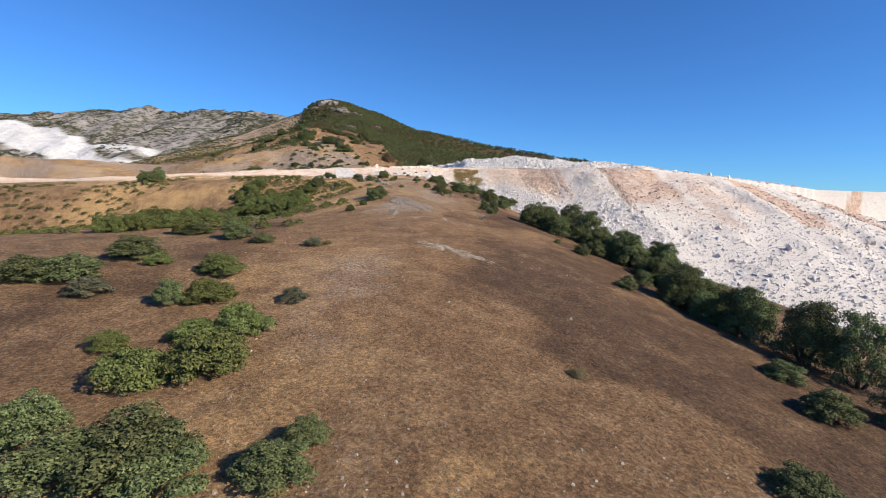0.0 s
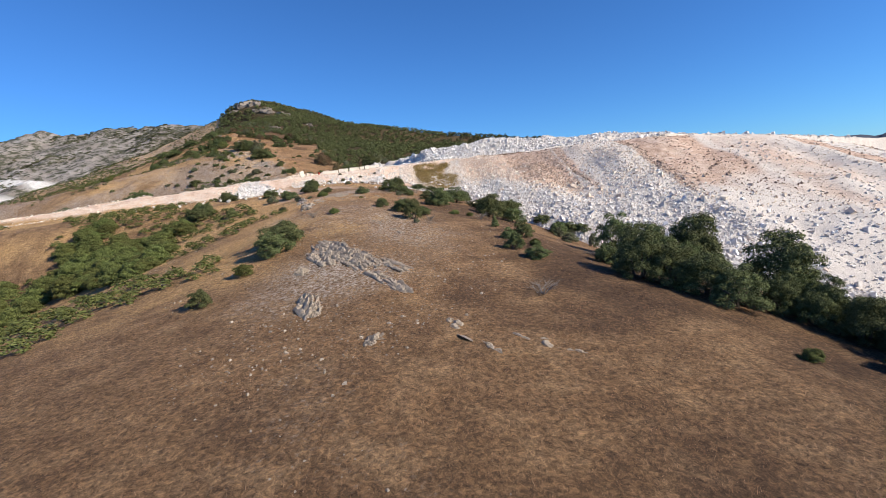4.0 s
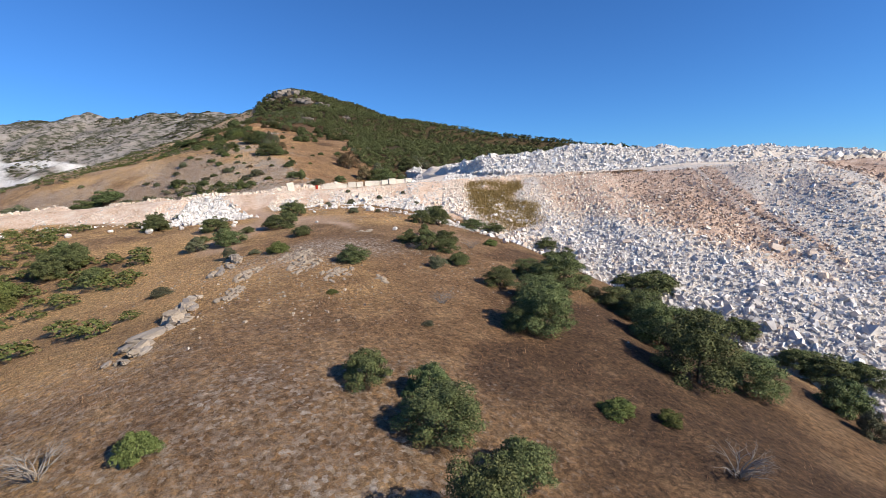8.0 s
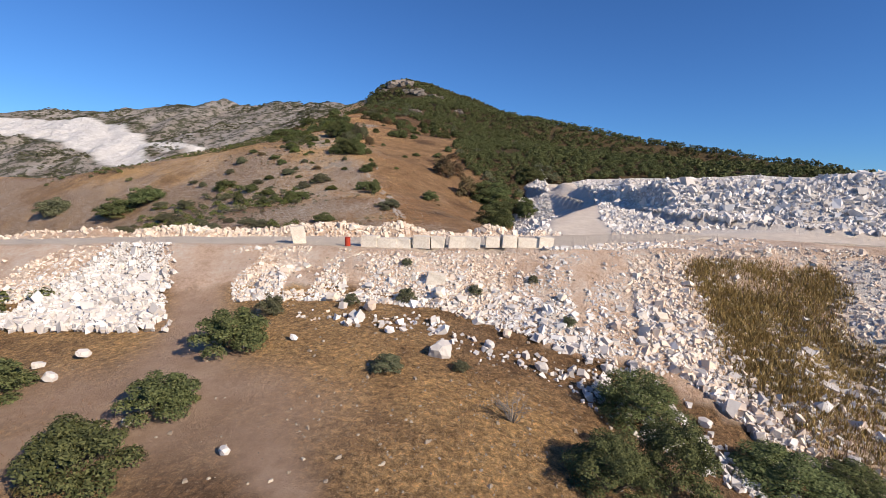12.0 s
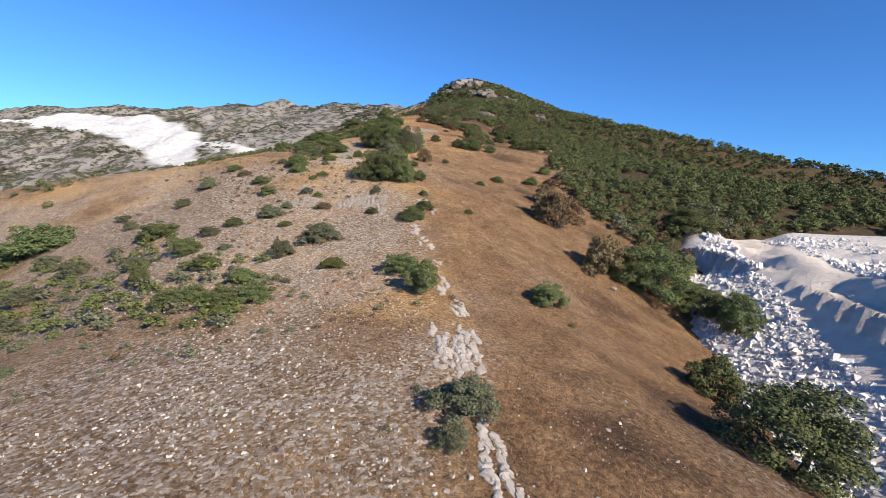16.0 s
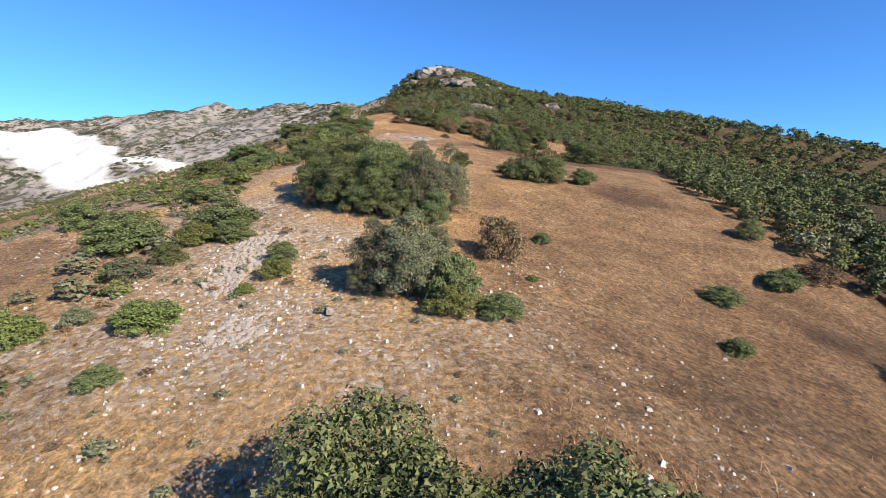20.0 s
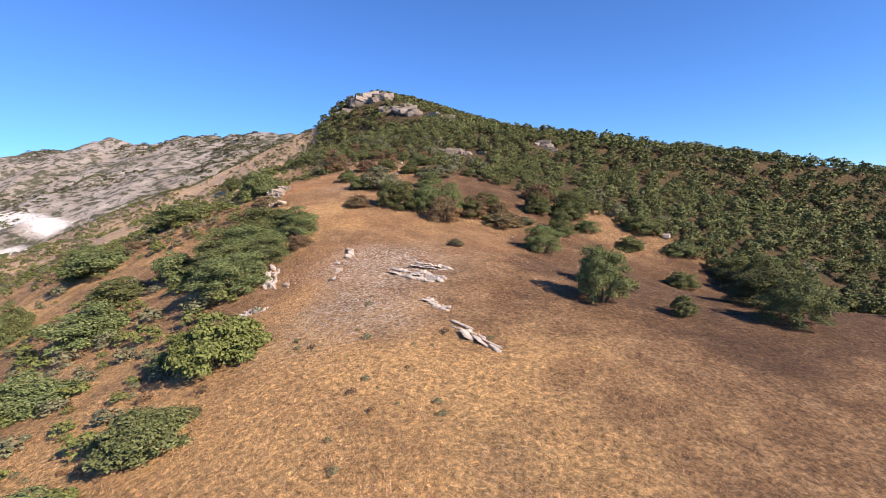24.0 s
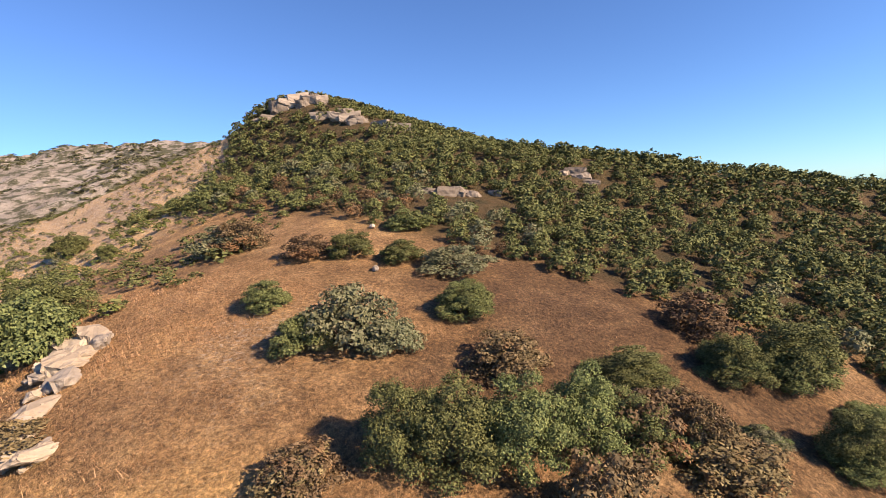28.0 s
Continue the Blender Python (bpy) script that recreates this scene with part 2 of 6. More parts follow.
def calc(nodes, links, op, a, b=0.0, clamp=False):
    n = nodes.new("ShaderNodeMath")
    n.operation = op
    n.use_clamp = clamp
    for sock, v in ((n.inputs[0], a), (n.inputs[1], b)):
        if isinstance(v, (int, float)):
            sock.default_value = v
        else:
            links.new(v, sock)
    return n.outputs[0]


def step(nodes, links, v, lo, hi):
    n = nodes.new("ShaderNodeMapRange")
    n.interpolation_type = "SMOOTHSTEP"
    n.inputs[1].default_value, n.inputs[2].default_value = lo, hi
    links.new(v, n.inputs[0])
    return n.outputs[0]


def bump(nodes, links, b, height, strength, distance):
    n = nodes.new("ShaderNodeBump")
    n.inputs["Strength"].default_value = strength
    n.inputs["Distance"].default_value = distance
    links.new(height, n.inputs["Height"])
    links.new(n.outputs["Normal"], b.inputs["Normal"])


def where_node(nodes):
    return nodes.new("ShaderNodeNewGeometry").outputs["Position"]


def attribute(nodes, name):
    n = nodes.new("ShaderNodeAttribute")
    n.attribute_name = name
    return n.outputs["Fac"]


def ground_material():
    m, n, l, b = mat("dry_grass_and_soil", 0.95)
    p = where_node(n)
    big = noise_node(n, l, 0.045, 6, 0.62, p, 0.4)
    mid = noise_node(n, l, 0.32, 6, 0.65, p, 0.3)
    fine = noise_node(n, l, 2.6, 8, 0.75, p)
    tiny = noise_node(n, l, 14.0, 5, 0.8, p)
    soil = ramp(n, l, mid, [(0.25, (0.140, 0.077, 0.036)), (0.5, (0.235, 0.136, 0.064)), (0.72, (0.345, 0.215, 0.110))])
    straw = ramp(n, l, fine, [(0.2, (0.28, 0.152, 0.056)), (0.5, (0.49, 0.295, 0.118)), (0.8, (0.66, 0.450, 0.215))])
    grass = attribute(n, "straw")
    # about half as bright as soil, where straw is low, mostly east of the crest
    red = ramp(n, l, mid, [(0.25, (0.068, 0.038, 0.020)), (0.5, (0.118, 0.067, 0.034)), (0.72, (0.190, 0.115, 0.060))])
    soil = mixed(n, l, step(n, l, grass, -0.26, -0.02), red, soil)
    cover = step(n, l, calc(n, l, "ADD", calc(n, l, "ADD", big, calc(n, l, "MULTIPLY", mid, 0.6)), grass), 0.95, 1.55)
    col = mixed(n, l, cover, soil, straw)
    # stalks and crumbs
    crumb = noise_node(n, l, 2.8, 11, 0.86, p, 0.5)
    col = mixed(n, l, 1.0, col, ramp(n, l, crumb, [(0.38, (0.22, 0.205, 0.19)), (0.5, (0.88, 0.88, 0.88)), (0.62, (2.15, 2.05, 1.88))]), "MULTIPLY")
    # loose stones and gravel
    cells = n.new("ShaderNodeTexVoronoi")
    cells.inputs["Scale"].default_value = 4.5
    cells.inputs["Randomness"].default_value = 1.0
    l.new(p, cells.inputs["Vector"])
    piece = n.new("ShaderNodeSeparateColor")
    l.new(cells.outputs["Color"], piece.inputs[0])
    gravel = ramp(n, l, calc(n, l, "ADD", calc(n, l, "MULTIPLY", tiny, 0.6), calc(n, l, "MULTIPLY", piece.outputs[0], 0.4)), [(0.3, (0.30, 0.215, 0.155)), (0.52, (0.53, 0.42, 0.325)), (0.72, (0.74, 0.655, 0.56))])
    stones = attribute(n, "gravel")
    spread = step(n, l, calc(n, l, "ADD", calc(n, l, "MULTIPLY", fine, 0.9), stones), 0.62, 1.02)
    spread = calc(n, l, "MULTIPLY", spread, step(n, l, calc(n, l, "ADD", calc(n, l, "MULTIPLY", tiny, 0.7), calc(n, l, "MULTIPLY", piece.outputs[1], 0.3)), 0.40, 0.58))
    col = mixed(n, l, spread, col, gravel)
    # dark tufts and trampled specks
    speck = step(n, l, tiny, 0.56, 0.70)
    col = mixed(n, l, calc(n, l, "MULTIPLY", speck, 0.68), col, (0.085, 0.052, 0.028))
    blade = step(n, l, noise_node(n, l, 6.5, 7, 0.8, p, 0.8), 0.54, 0.66)
    col = mixed(n, l, calc(n, l, "MULTIPLY", blade, calc(n, l, "ADD", calc(n, l, "MULTIPLY", grass, 1.4), 0.28, True)), col, (0.60, 0.44, 0.26))
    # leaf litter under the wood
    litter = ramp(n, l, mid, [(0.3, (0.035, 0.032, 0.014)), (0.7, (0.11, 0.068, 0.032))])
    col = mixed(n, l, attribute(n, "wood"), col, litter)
    # trodden red earth and dusty track
    earth = ramp(n, l, calc(n, l, "ADD", calc(n, l, "MULTIPLY", mid, 0.6), calc(n, l, "MULTIPLY", fine, 0.4)), [(0.3, (0.40, 0.255, 0.165)), (0.7, (0.62, 0.44, 0.315))])
    col = mixed(n, l, attribute(n, "earth"), col, earth)
    road = ramp(n, l, calc(n, l, "ADD", calc(n, l, "MULTIPLY", mid, 0.5), calc(n, l, "MULTIPLY", fine, 0.5)), [(0.3, (0.68, 0.565, 0.445)), (0.7, (0.83, 0.72, 0.59))])
    col = mixed(n, l, attribute(n, "dust"), col, road)
    # pale rubble of the embankment
    rub = ramp(n, l, calc(n, l, "ADD", calc(n, l, "MULTIPLY", mid, 0.55), calc(n, l, "MULTIPLY", fine, 0.45)), [(0.34, (0.52, 0.32, 0.20)), (0.48, (0.74, 0.53, 0.38)), (0.66, (0.84, 0.74, 0.63))])
    col = mixed(n, l, attribute(n, "rubble"), col, rub)
    dull = n.new("ShaderNodeHueSaturation")
    dull.inputs["Saturation"].default_value = 0.97
    l.new(col, dull.inputs["Color"])
    l.new(dull.outputs["Color"], b.inputs["Base Color"])
    h = calc(n, l, "ADD", calc(n, l, "MULTIPLY", fine, 0.7), calc(n, l, "MULTIPLY", tiny, 0.5))
    h = calc(n, l, "ADD", h, calc(n, l, "MULTIPLY", calc(n, l, "MULTIPLY", cells.outputs["Distance"], spread), -0.8))
    bump(n, l, b, calc(n, l, "ADD", h, crumb), 1.0, 0.30)
    return m


def stone_material(name, dark, body, light, scale=1.0, veins=0.0, bump_d=0.05):
    m, n, l, b = mat(name, 0.85)
    tc = n.new("ShaderNodeTexCoord").outputs["Object"]
    a = noise_node(n, l, 1.3 * scale, 8, 0.7, tc, 0.3)
    c = noise_node(n, l, 9.0 * scale, 6, 0.7, tc)
    col = ramp(n, l, a, [(0.28, dark), (0.5, body), (0.74, light)])
    rnd = n.new("ShaderNodeNewGeometry").outputs["Random Per Island"]
    col = mixed(n, l, 0.55, col, ramp(n, l, rnd, [(0.0, tuple(v * 0.72 for v in body)), (0.6, body), (1.0, tuple(min(v * 1.25, 0.9) for v in light))]))
    if veins:
        w = step(n, l, noise_node(n, l, 2.2 * scale, 10, 0.75, tc, 1.4), 0.47, 0.5)
        w = calc(n, l, "MULTIPLY", w, step(n, l, noise_node(n, l, 2.2 * scale, 10, 0.75, tc, 1.4), 0.55, 0.51))
        col = mixed(n, l, calc(n, l, "MULTIPLY", w, veins), col, dark)
    l.new(col, b.inputs["Base Color"])
    bump(n, l, b, calc(n, l, "ADD", calc(n, l, "MULTIPLY", a, 0.7), calc(n, l, "MULTIPLY", c, 0.4)), 0.7, bump_d)
    return m


def leaf_material(name, deep, body, tip, dry=(0.16, 0.09, 0.03), dryness=0.1):
    m, n, l, b = mat(name, 0.8)
    b.inputs["Specular IOR Level"].default_value = 0.12
    rnd = n.new("ShaderNodeNewGeometry").outputs["Random Per Island"]
    tc = n.new("ShaderNodeTexCoord").outputs["Object"]
    a = noise_node(n, l, 0.9, 4, 0.6, tc)
    col = ramp(n, l, rnd, [(0.0, deep), (0.5, body), (1.0, tip)])
    own = n.new("ShaderNodeObjectInfo").outputs["Random"]
    hue = n.new("ShaderNodeHueSaturation")
    l.new(col, hue.inputs["Color"])
    l.new(calc(n, l, "ADD", calc(n, l, "MULTIPLY", own, 0.04), 0.468), hue.inputs["Hue"])
    l.new(calc(n, l, "ADD", calc(n, l, "MULTIPLY", own, 0.5), 0.78), hue.inputs["Value"])
    brown = calc(n, l, "MULTIPLY", step(n, l, a, 0.62 - 0.4 * dryness, 0.74 - 0.4 * dryness), 0.75)
    l.new(mixed(n, l, brown, hue.outputs["Color"], dry), b.inputs["Base Color"])
    return m


def plain_material(name, c0, c1, scale=6.0, rough_v=0.85, metal=0.0, d=0.01):
    m, n, l, b = mat(name, rough_v, metal)
    tc = n.new("ShaderNodeTexCoord").outputs["Object"]
    a = noise_node(n, l, scale, 7, 0.7, tc)
    l.new(ramp(n, l, a, [(0.3, c0), (0.7, c1)]), b.inputs["Base Color"])
    bump(n, l, b, a, 0.5, d)
    return m


M_GROUND = ground_material()


def heap_material():
    m, n, l, b = mat("marble_spoil", 0.9)
    p = where_node(n)
    big = noise_node(n, l, 0.05, 5, 0.6, p, 0.6)
    mid = noise_node(n, l, 0.5, 7, 0.7, p)
    fine = noise_node(n, l, 3.0, 7, 0.75, p)
    white = ramp(n, l, fine, [(0.25, (0.40, 0.34, 0.29)), (0.5, (0.61, 0.545, 0.48)), (0.75, (0.75, 0.70, 0.635))])
    warm = ramp(n, l, mid, [(0.3, (0.34, 0.21, 0.14)), (0.55, (0.56, 0.40, 0.30)), (0.8, (0.74, 0.61, 0.51))])
    tint = attribute(n, "warm")
    col = mixed(n, l, step(n, l, calc(n, l, "ADD", calc(n, l, "MULTIPLY", big, 0.7), tint), 0.62, 0.95), white, warm)
    col = mixed(n, l, calc(n, l, "MULTIPLY", attribute(n, "green"), step(n, l, mid, 0.30, 0.48)), col, (0.29, 0.205, 0.085))
    road = ramp(n, l, mid, [(0.3, (0.60, 0.50, 0.40)), (0.7, (0.78, 0.68, 0.57))])
    col = mixed(n, l, attribute(n, "dust"), col, road)
    l.new(col, b.inputs["Base Color"])
    bump(n, l, b, calc(n, l, "ADD", calc(n, l, "MULTIPLY", fine, 0.5), mid), 1.0, 0.35)
    return m


M_HEAP = heap_material()
M_MARBLE = stone_material("white_marble", (0.45, 0.40, 0.355), (0.67, 0.615, 0.56), (0.79, 0.75, 0.705), 1.0)
M_RIB = stone_material("white_limestone", (0.20, 0.165, 0.14), (0.40, 0.35, 0.30), (0.58, 0.52, 0.46), 0.8, 0.0, 0.08)
M_TUFT = leaf_material("yellowish_grass", (0.19, 0.145, 0.045), (0.33, 0.25, 0.085), (0.48, 0.37, 0.16), (0.20, 0.13, 0.055), 0.1)
M_WARM = stone_material("stained_marble", (0.57, 0.41, 0.30), (0.75, 0.61, 0.485), (0.83, 0.735, 0.625), 1.0)
M_BLOCK = stone_material("sawn_marble", (0.52, 0.41, 0.29), (0.74, 0.65, 0.52), (0.83, 0.78, 0.69), 0.8, 0.5, 0.015)
M_SCHIST = stone_material("weathered_schist", (0.15, 0.114, 0.083), (0.34, 0.275, 0.208), (0.53, 0.45, 0.355), 1.6, 0.0, 0.12)
M_LIME = stone_material("pale_limestone", (0.16, 0.13, 0.108), (0.31, 0.265, 0.222), (0.46, 0.405, 0.345), 0.8, 0.0, 0.10)
M_CRAG = stone_material("crag_limestone", (0.066, 0.054, 0.045), (0.165, 0.135, 0.110), (0.30, 0.255, 0.215), 2.2, 0.0, 0.05)
M_LEAF = leaf_material("shrub_leaves", (0.046, 0.061, 0.024), (0.094, 0.116, 0.045), (0.166, 0.186, 0.076))
M_LEAF_B = leaf_material("bright_leaves", (0.060, 0.075, 0.022), (0.100, 0.120, 0.036), (0.150, 0.168, 0.056))
M_LEAF_G = leaf_material("grey_green_leaves", (0.066, 0.074, 0.040), (0.112, 0.118, 0.066), (0.168, 0.168, 0.100), (0.20, 0.14, 0.075), 0.2)
M_LEAF_D = leaf_material("dry_leaves", (0.075, 0.055, 0.028), (0.140, 0.108, 0.056), (0.200, 0.155, 0.082), (0.23, 0.12, 0.06), 0.35)
M_BROWN = stone_material("earthy_spoil", (0.16, 0.10, 0.07), (0.33, 0.235, 0.175), (0.52, 0.43, 0.36), 1.0)
M_BARK = plain_material("bark", (0.05, 0.036, 0.026), (0.13, 0.10, 0.075), 9, 0.9, 0, 0.02)
M_TWIG = plain_material("dead_twigs", (0.17, 0.14, 0.115), (0.34, 0.295, 0.25), 9, 0.9, 0, 0.01)
M_RED = plain_material("red_paint", (0.34, 0.035, 0.018), (0.50, 0.065, 0.03), 5, 0.55, 0.0, 0.004)
M_STRAW = leaf_material("straw_blades", (0.24, 0.140, 0.058), (0.43, 0.270, 0.118), (0.64, 0.455, 0.235), (0.20, 0.125, 0.065), 0.15)


# ---- building helpers ----
def mesh_of(name, verts, faces, material, smooth_faces=False):
    me = bpy.data.meshes.new(name)
    verts = np.asarray(verts, np.float32)
    me.vertices.add(len(verts))
    me.vertices.foreach_set("co", verts.ravel())
    faces = np.asarray(faces, np.int32)
    k = faces.shape[1]
    me.loops.add(faces.size)
    me.loops.foreach_set("vertex_index", faces.ravel())
    me.polygons.add(len(faces))
    me.polygons.foreach_set("loop_start", np.arange(0, faces.size, k, dtype=np.int32))
    me.polygons.foreach_set("use_smooth", np.full(len(faces), smooth_faces))
    me.update(calc_edges=True)
    me.materials.append(material)
    return me


def floats(me, name, values):
    me.attributes.new(name, "FLOAT", "POINT").data.foreach_set("value", np.asarray(values, np.float32).ravel())


def grid_faces(rows, cols):
    i = np.arange(rows - 1)[:, None] * cols + np.arange(cols - 1)[None, :]
    return np.stack([i, i + 1, i + cols + 1, i + cols], -1).reshape(-1, 4)


def empty(name, m, label, category, group="", kind=""):
    ob = new(name)
    ob.empty_display_size = 0.3
    ob.matrix_world = m
    return tagged(ob, label, category, group, kind)


def part(name, bm, material, parent, label=""):
    """Links a bmesh, or a ready mesh, as one mesh object under a thing."""
    if isinstance(bm, bpy.types.Mesh):
        me = bm
    else:
        me = bpy.data.meshes.new(name)
        bm.to_mesh(me)
        bm.free()
        me.materials.append(material)
    ob = new(name, me)
    ob.parent = parent
    return tagged(ob, label)


def height(x, y):
    return float(np.max([ground(x, y), heap_at(x, y), tier_at(x, y)]))


# ---- the ground sheet ----
def spaced(reach, first, grow):
    out, s = [0.0], first
    while out[-1] < reach:
        out.append(out[-1] + s)
        s *= grow if out[-1] > 42 else 1.0
    return out


def track_x(y):
    """Middle of the earth track that comes up the embankment."""
    return np.interp(y, [205, 211, 215, 219.5, 223, 232, 239.5], [-14, -17, -22, -29.5, -31, -38.3, -43.5])


# stony patches: x, y, reach across and along
STONY = [(-69.8, 329.5, 6, 5), (-80, 328, 6, 5), (-90.5, 358.5, 5, 8), (-85, 349, 5, 4), (-17, 185, 9, 12), (-24, 189, 4, 6), (-4, 142, 9, 11), (-11, 127, 6, 9), (-104, 390, 5, 4), (-42, 290, 4, 7), (-111, 441, 9, 6), (-76, 312, 14, 12)]


def stony(x, y):
    return np.max([np.exp(-((x - a) / c) ** 2 - ((y - b) / d) ** 2) for a, b, c, d in STONY], 0)


def build_ground():
    u = np.array(spaced(3600, 1.0, 1.075))
    u = np.concatenate([-u[:0:-1], u])
    y = np.concatenate([np.linspace(-900, -60, 16)[:-1], np.arange(-60, 560, 1.0), 560 + np.cumsum(np.linspace(1.2, 9, 110)), 1130 + np.cumsum(np.linspace(12, 160, 34))])
    cx = spine(y)[0]
    gx = cx[:, None] + u[None, :]
    gy = np.repeat(y[:, None], len(u), 1)
    gz = ground(gx, gy)
    over = np.maximum(heap_at(gx, gy), tier_at(gx, gy))
    gz = np.where(over > gz - 0.3, np.minimum(gz, over - 0.6), gz)
    me = mesh_of("ground", np.stack([gx, gy, gz], -1).reshape(-1, 3), grid_faces(len(y), len(u)), M_GROUND, True)
    d = gx - cx[:, None]
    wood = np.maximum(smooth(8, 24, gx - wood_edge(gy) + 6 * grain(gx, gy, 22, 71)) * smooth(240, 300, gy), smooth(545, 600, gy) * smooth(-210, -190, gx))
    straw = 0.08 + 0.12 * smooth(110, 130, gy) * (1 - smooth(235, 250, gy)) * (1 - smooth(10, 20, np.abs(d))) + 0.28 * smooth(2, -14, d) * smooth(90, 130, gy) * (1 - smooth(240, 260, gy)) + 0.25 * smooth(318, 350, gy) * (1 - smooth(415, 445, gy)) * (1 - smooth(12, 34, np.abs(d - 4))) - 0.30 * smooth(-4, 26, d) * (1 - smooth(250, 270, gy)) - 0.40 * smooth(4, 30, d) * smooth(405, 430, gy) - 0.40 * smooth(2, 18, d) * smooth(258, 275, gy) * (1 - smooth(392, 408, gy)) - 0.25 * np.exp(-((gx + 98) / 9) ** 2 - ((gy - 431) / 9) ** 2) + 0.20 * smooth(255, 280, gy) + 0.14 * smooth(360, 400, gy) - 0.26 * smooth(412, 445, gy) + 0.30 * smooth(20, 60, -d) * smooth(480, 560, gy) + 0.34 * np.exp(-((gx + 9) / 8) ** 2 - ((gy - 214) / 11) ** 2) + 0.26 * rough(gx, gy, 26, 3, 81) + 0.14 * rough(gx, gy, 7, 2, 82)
    gravel = 0.10 + 0.40 * smooth(20, 60, -d) * smooth(480, 560, gy) + (0.40 - 0.16 * smooth(318, 335, gy) + 0.25 * rough(gx, gy, 14, 3, 93)) * smooth(255, 275, gy) * (1 - smooth(-6, 9, d)) * (1 - smooth(365, 405, gy)) + 0.25 * rough(gx, gy, 18, 3, 91) * (1 - smooth(3, 30, np.abs(d))) + 0.08 * (1 - smooth(2, 14, np.abs(d + 2))) + (0.25 + 0.25 * smooth(240, 270, gy)) * stony(gx, gy) + 0.22 * smooth(2, 10, d) * (1 - smooth(22, 34, d)) * smooth(262, 275, gy) * (1 - smooth(318, 338, gy)) * (0.6 + 0.8 * grain(gx, gy, 9, 94))
    ys, yn, zr = (np.interp(gx, ROAD[:, 0], ROAD[:, k]) for k in (1, 2, 3))
    dust = smooth(-0.8, 0.6, gy - ys) * (1 - smooth(-0.4, 2.4, gy - yn))
    bank = smooth(-0.8, 0.4, -(gy - ys)) * (gz > land(gx, gy) + 0.7)
    bank = np.maximum(bank, smooth(0, 1.5, gy - yn) * (1 - smooth(4.5, 7, gy - yn + 1.5 * grain(gx, gy, 8, 96))))
    path_x = track_x(gy)
    track = np.exp(-((gx - path_x) / np.interp(gy, [204, 211, 219, 224, 232, 243], [0.6, 1.3, 4.8, 3.6, 2.9, 3.4])) ** 4) * smooth(203, 209, gy) * (1 - smooth(240, 243, gy))
    west_x = np.interp(gy, [196, 203, 208, 212, 216, 222], [-30.5, -32.8, -32.6, -31.4, -28.8, -30.5])
    track = np.maximum(track, np.exp(-((gx - west_x) / 3.0) ** 4) * smooth(196, 201, gy) * (1 - smooth(219, 223, gy)))
    track = np.maximum(track, np.exp(-((((gx + 27) / 9) ** 2 + ((gy - 216.5) / 5) ** 2)) ** 2))
    track = np.maximum(track, np.exp(-(((gx + 35) / 7) ** 2 + ((gy - 216) / 4) ** 2) * 1.3)) * (1.0 + 0.35 * rough(gx, gy, 6, 3, 98)).clip(0, 1)
    far = np.abs(gx + 60) < 420
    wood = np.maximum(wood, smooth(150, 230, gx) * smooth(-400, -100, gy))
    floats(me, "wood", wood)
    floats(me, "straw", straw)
    floats(me, "gravel", gravel)
    floats(me, "dust", dust * far * (gx < 150))
    floats(me, "rubble", bank * far * (gx < 30))
    floats(me, "earth", track)
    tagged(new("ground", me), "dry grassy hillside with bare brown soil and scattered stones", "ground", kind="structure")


def wood_edge(y):
    """x from which the wood covers the east slope."""
    return np.interp(y, [240, 300, 330, 350, 360, 370, 380, 395, 410, 462, 480, 490, 500, 512, 530, 560, 600], [40, 12, -10, -24, -36, -45, -50, -57, -60, -58, -68, -88, -108, -126, -146, -182, -205])


build_ground()


def build_heap():
    x = np.arange(-28, 290, 1.0)
    y = np.arange(96, 392, 1.0)
    gx, gy = np.meshgrid(x, y)
    gz = np.maximum(heap_at(gx, gy), tier_at(gx, gy))
    keep = (gz > -40) & (gz > ground(gx, gy) - 4)
    me = mesh_of("spoil_heap", np.stack([gx, gy, np.where(keep, gz, -30)], -1).reshape(-1, 3), grid_faces(len(y), len(x))[:], M_HEAP, True)
    ok = keep.ravel()
    bm = bmesh.new()
    bm.from_mesh(me)
    bm.verts.ensure_lookup_table()
    bmesh.ops.delete(bm, geom=[v for v, k in zip(bm.verts, ok) if not k], context="VERTS")
    bm.to_mesh(me)
    bm.free()
    gx, gy = gx.ravel()[ok], gy.ravel()[ok]
    fy, ey = np.interp(gx, HEAP[:, 0], HEAP[:, 1]), np.interp(gx, HEAP[:, 0], HEAP[:, 3])
    t = (gy - fy) / (ey - fy)
    warm = 0.45 * smooth(0.3, 0.6, t) * (t < 1.02) * smooth(0.0, 0.35, grain(gx, gy * 0.12, 19, 5) + 0.35 * (gx > 52) * (gx < 112)) + 0.30 * smooth(0.30, 0.8, t) * (1 - smooth(1.0, 1.1, t)) + 0.35 * (1 - smooth(4, 14, gx)) * (gy < 262) + 0.22 * grain(gx, gy * 0.2, 26, 5) * (t < 1)
    floats(me, "warm", warm)
    floats(me, "green", grassy(gx, gy))
    dust = (1 - smooth(3.2, 4.8, np.abs(gx - ramp_x(gy) + 0.8 * grain(gx, gy, 6, 97)))) * (gy > 258)
    yn = np.interp(gx, ROAD[:, 0], ROAD[:, 2])
    dust = np.maximum(dust, smooth(-0.8, 0.6, gy - np.interp(gx, ROAD[:, 0], ROAD[:, 1])) * (1 - smooth(-3, 0, gy - yn + grain(gx, gy, 7, 6))))
    floats(me, "dust", dust)
    return tagged(new("spoil_heap", me), "huge quarry spoil heap of broken white and pinkish marble", "rubble", kind="structure")


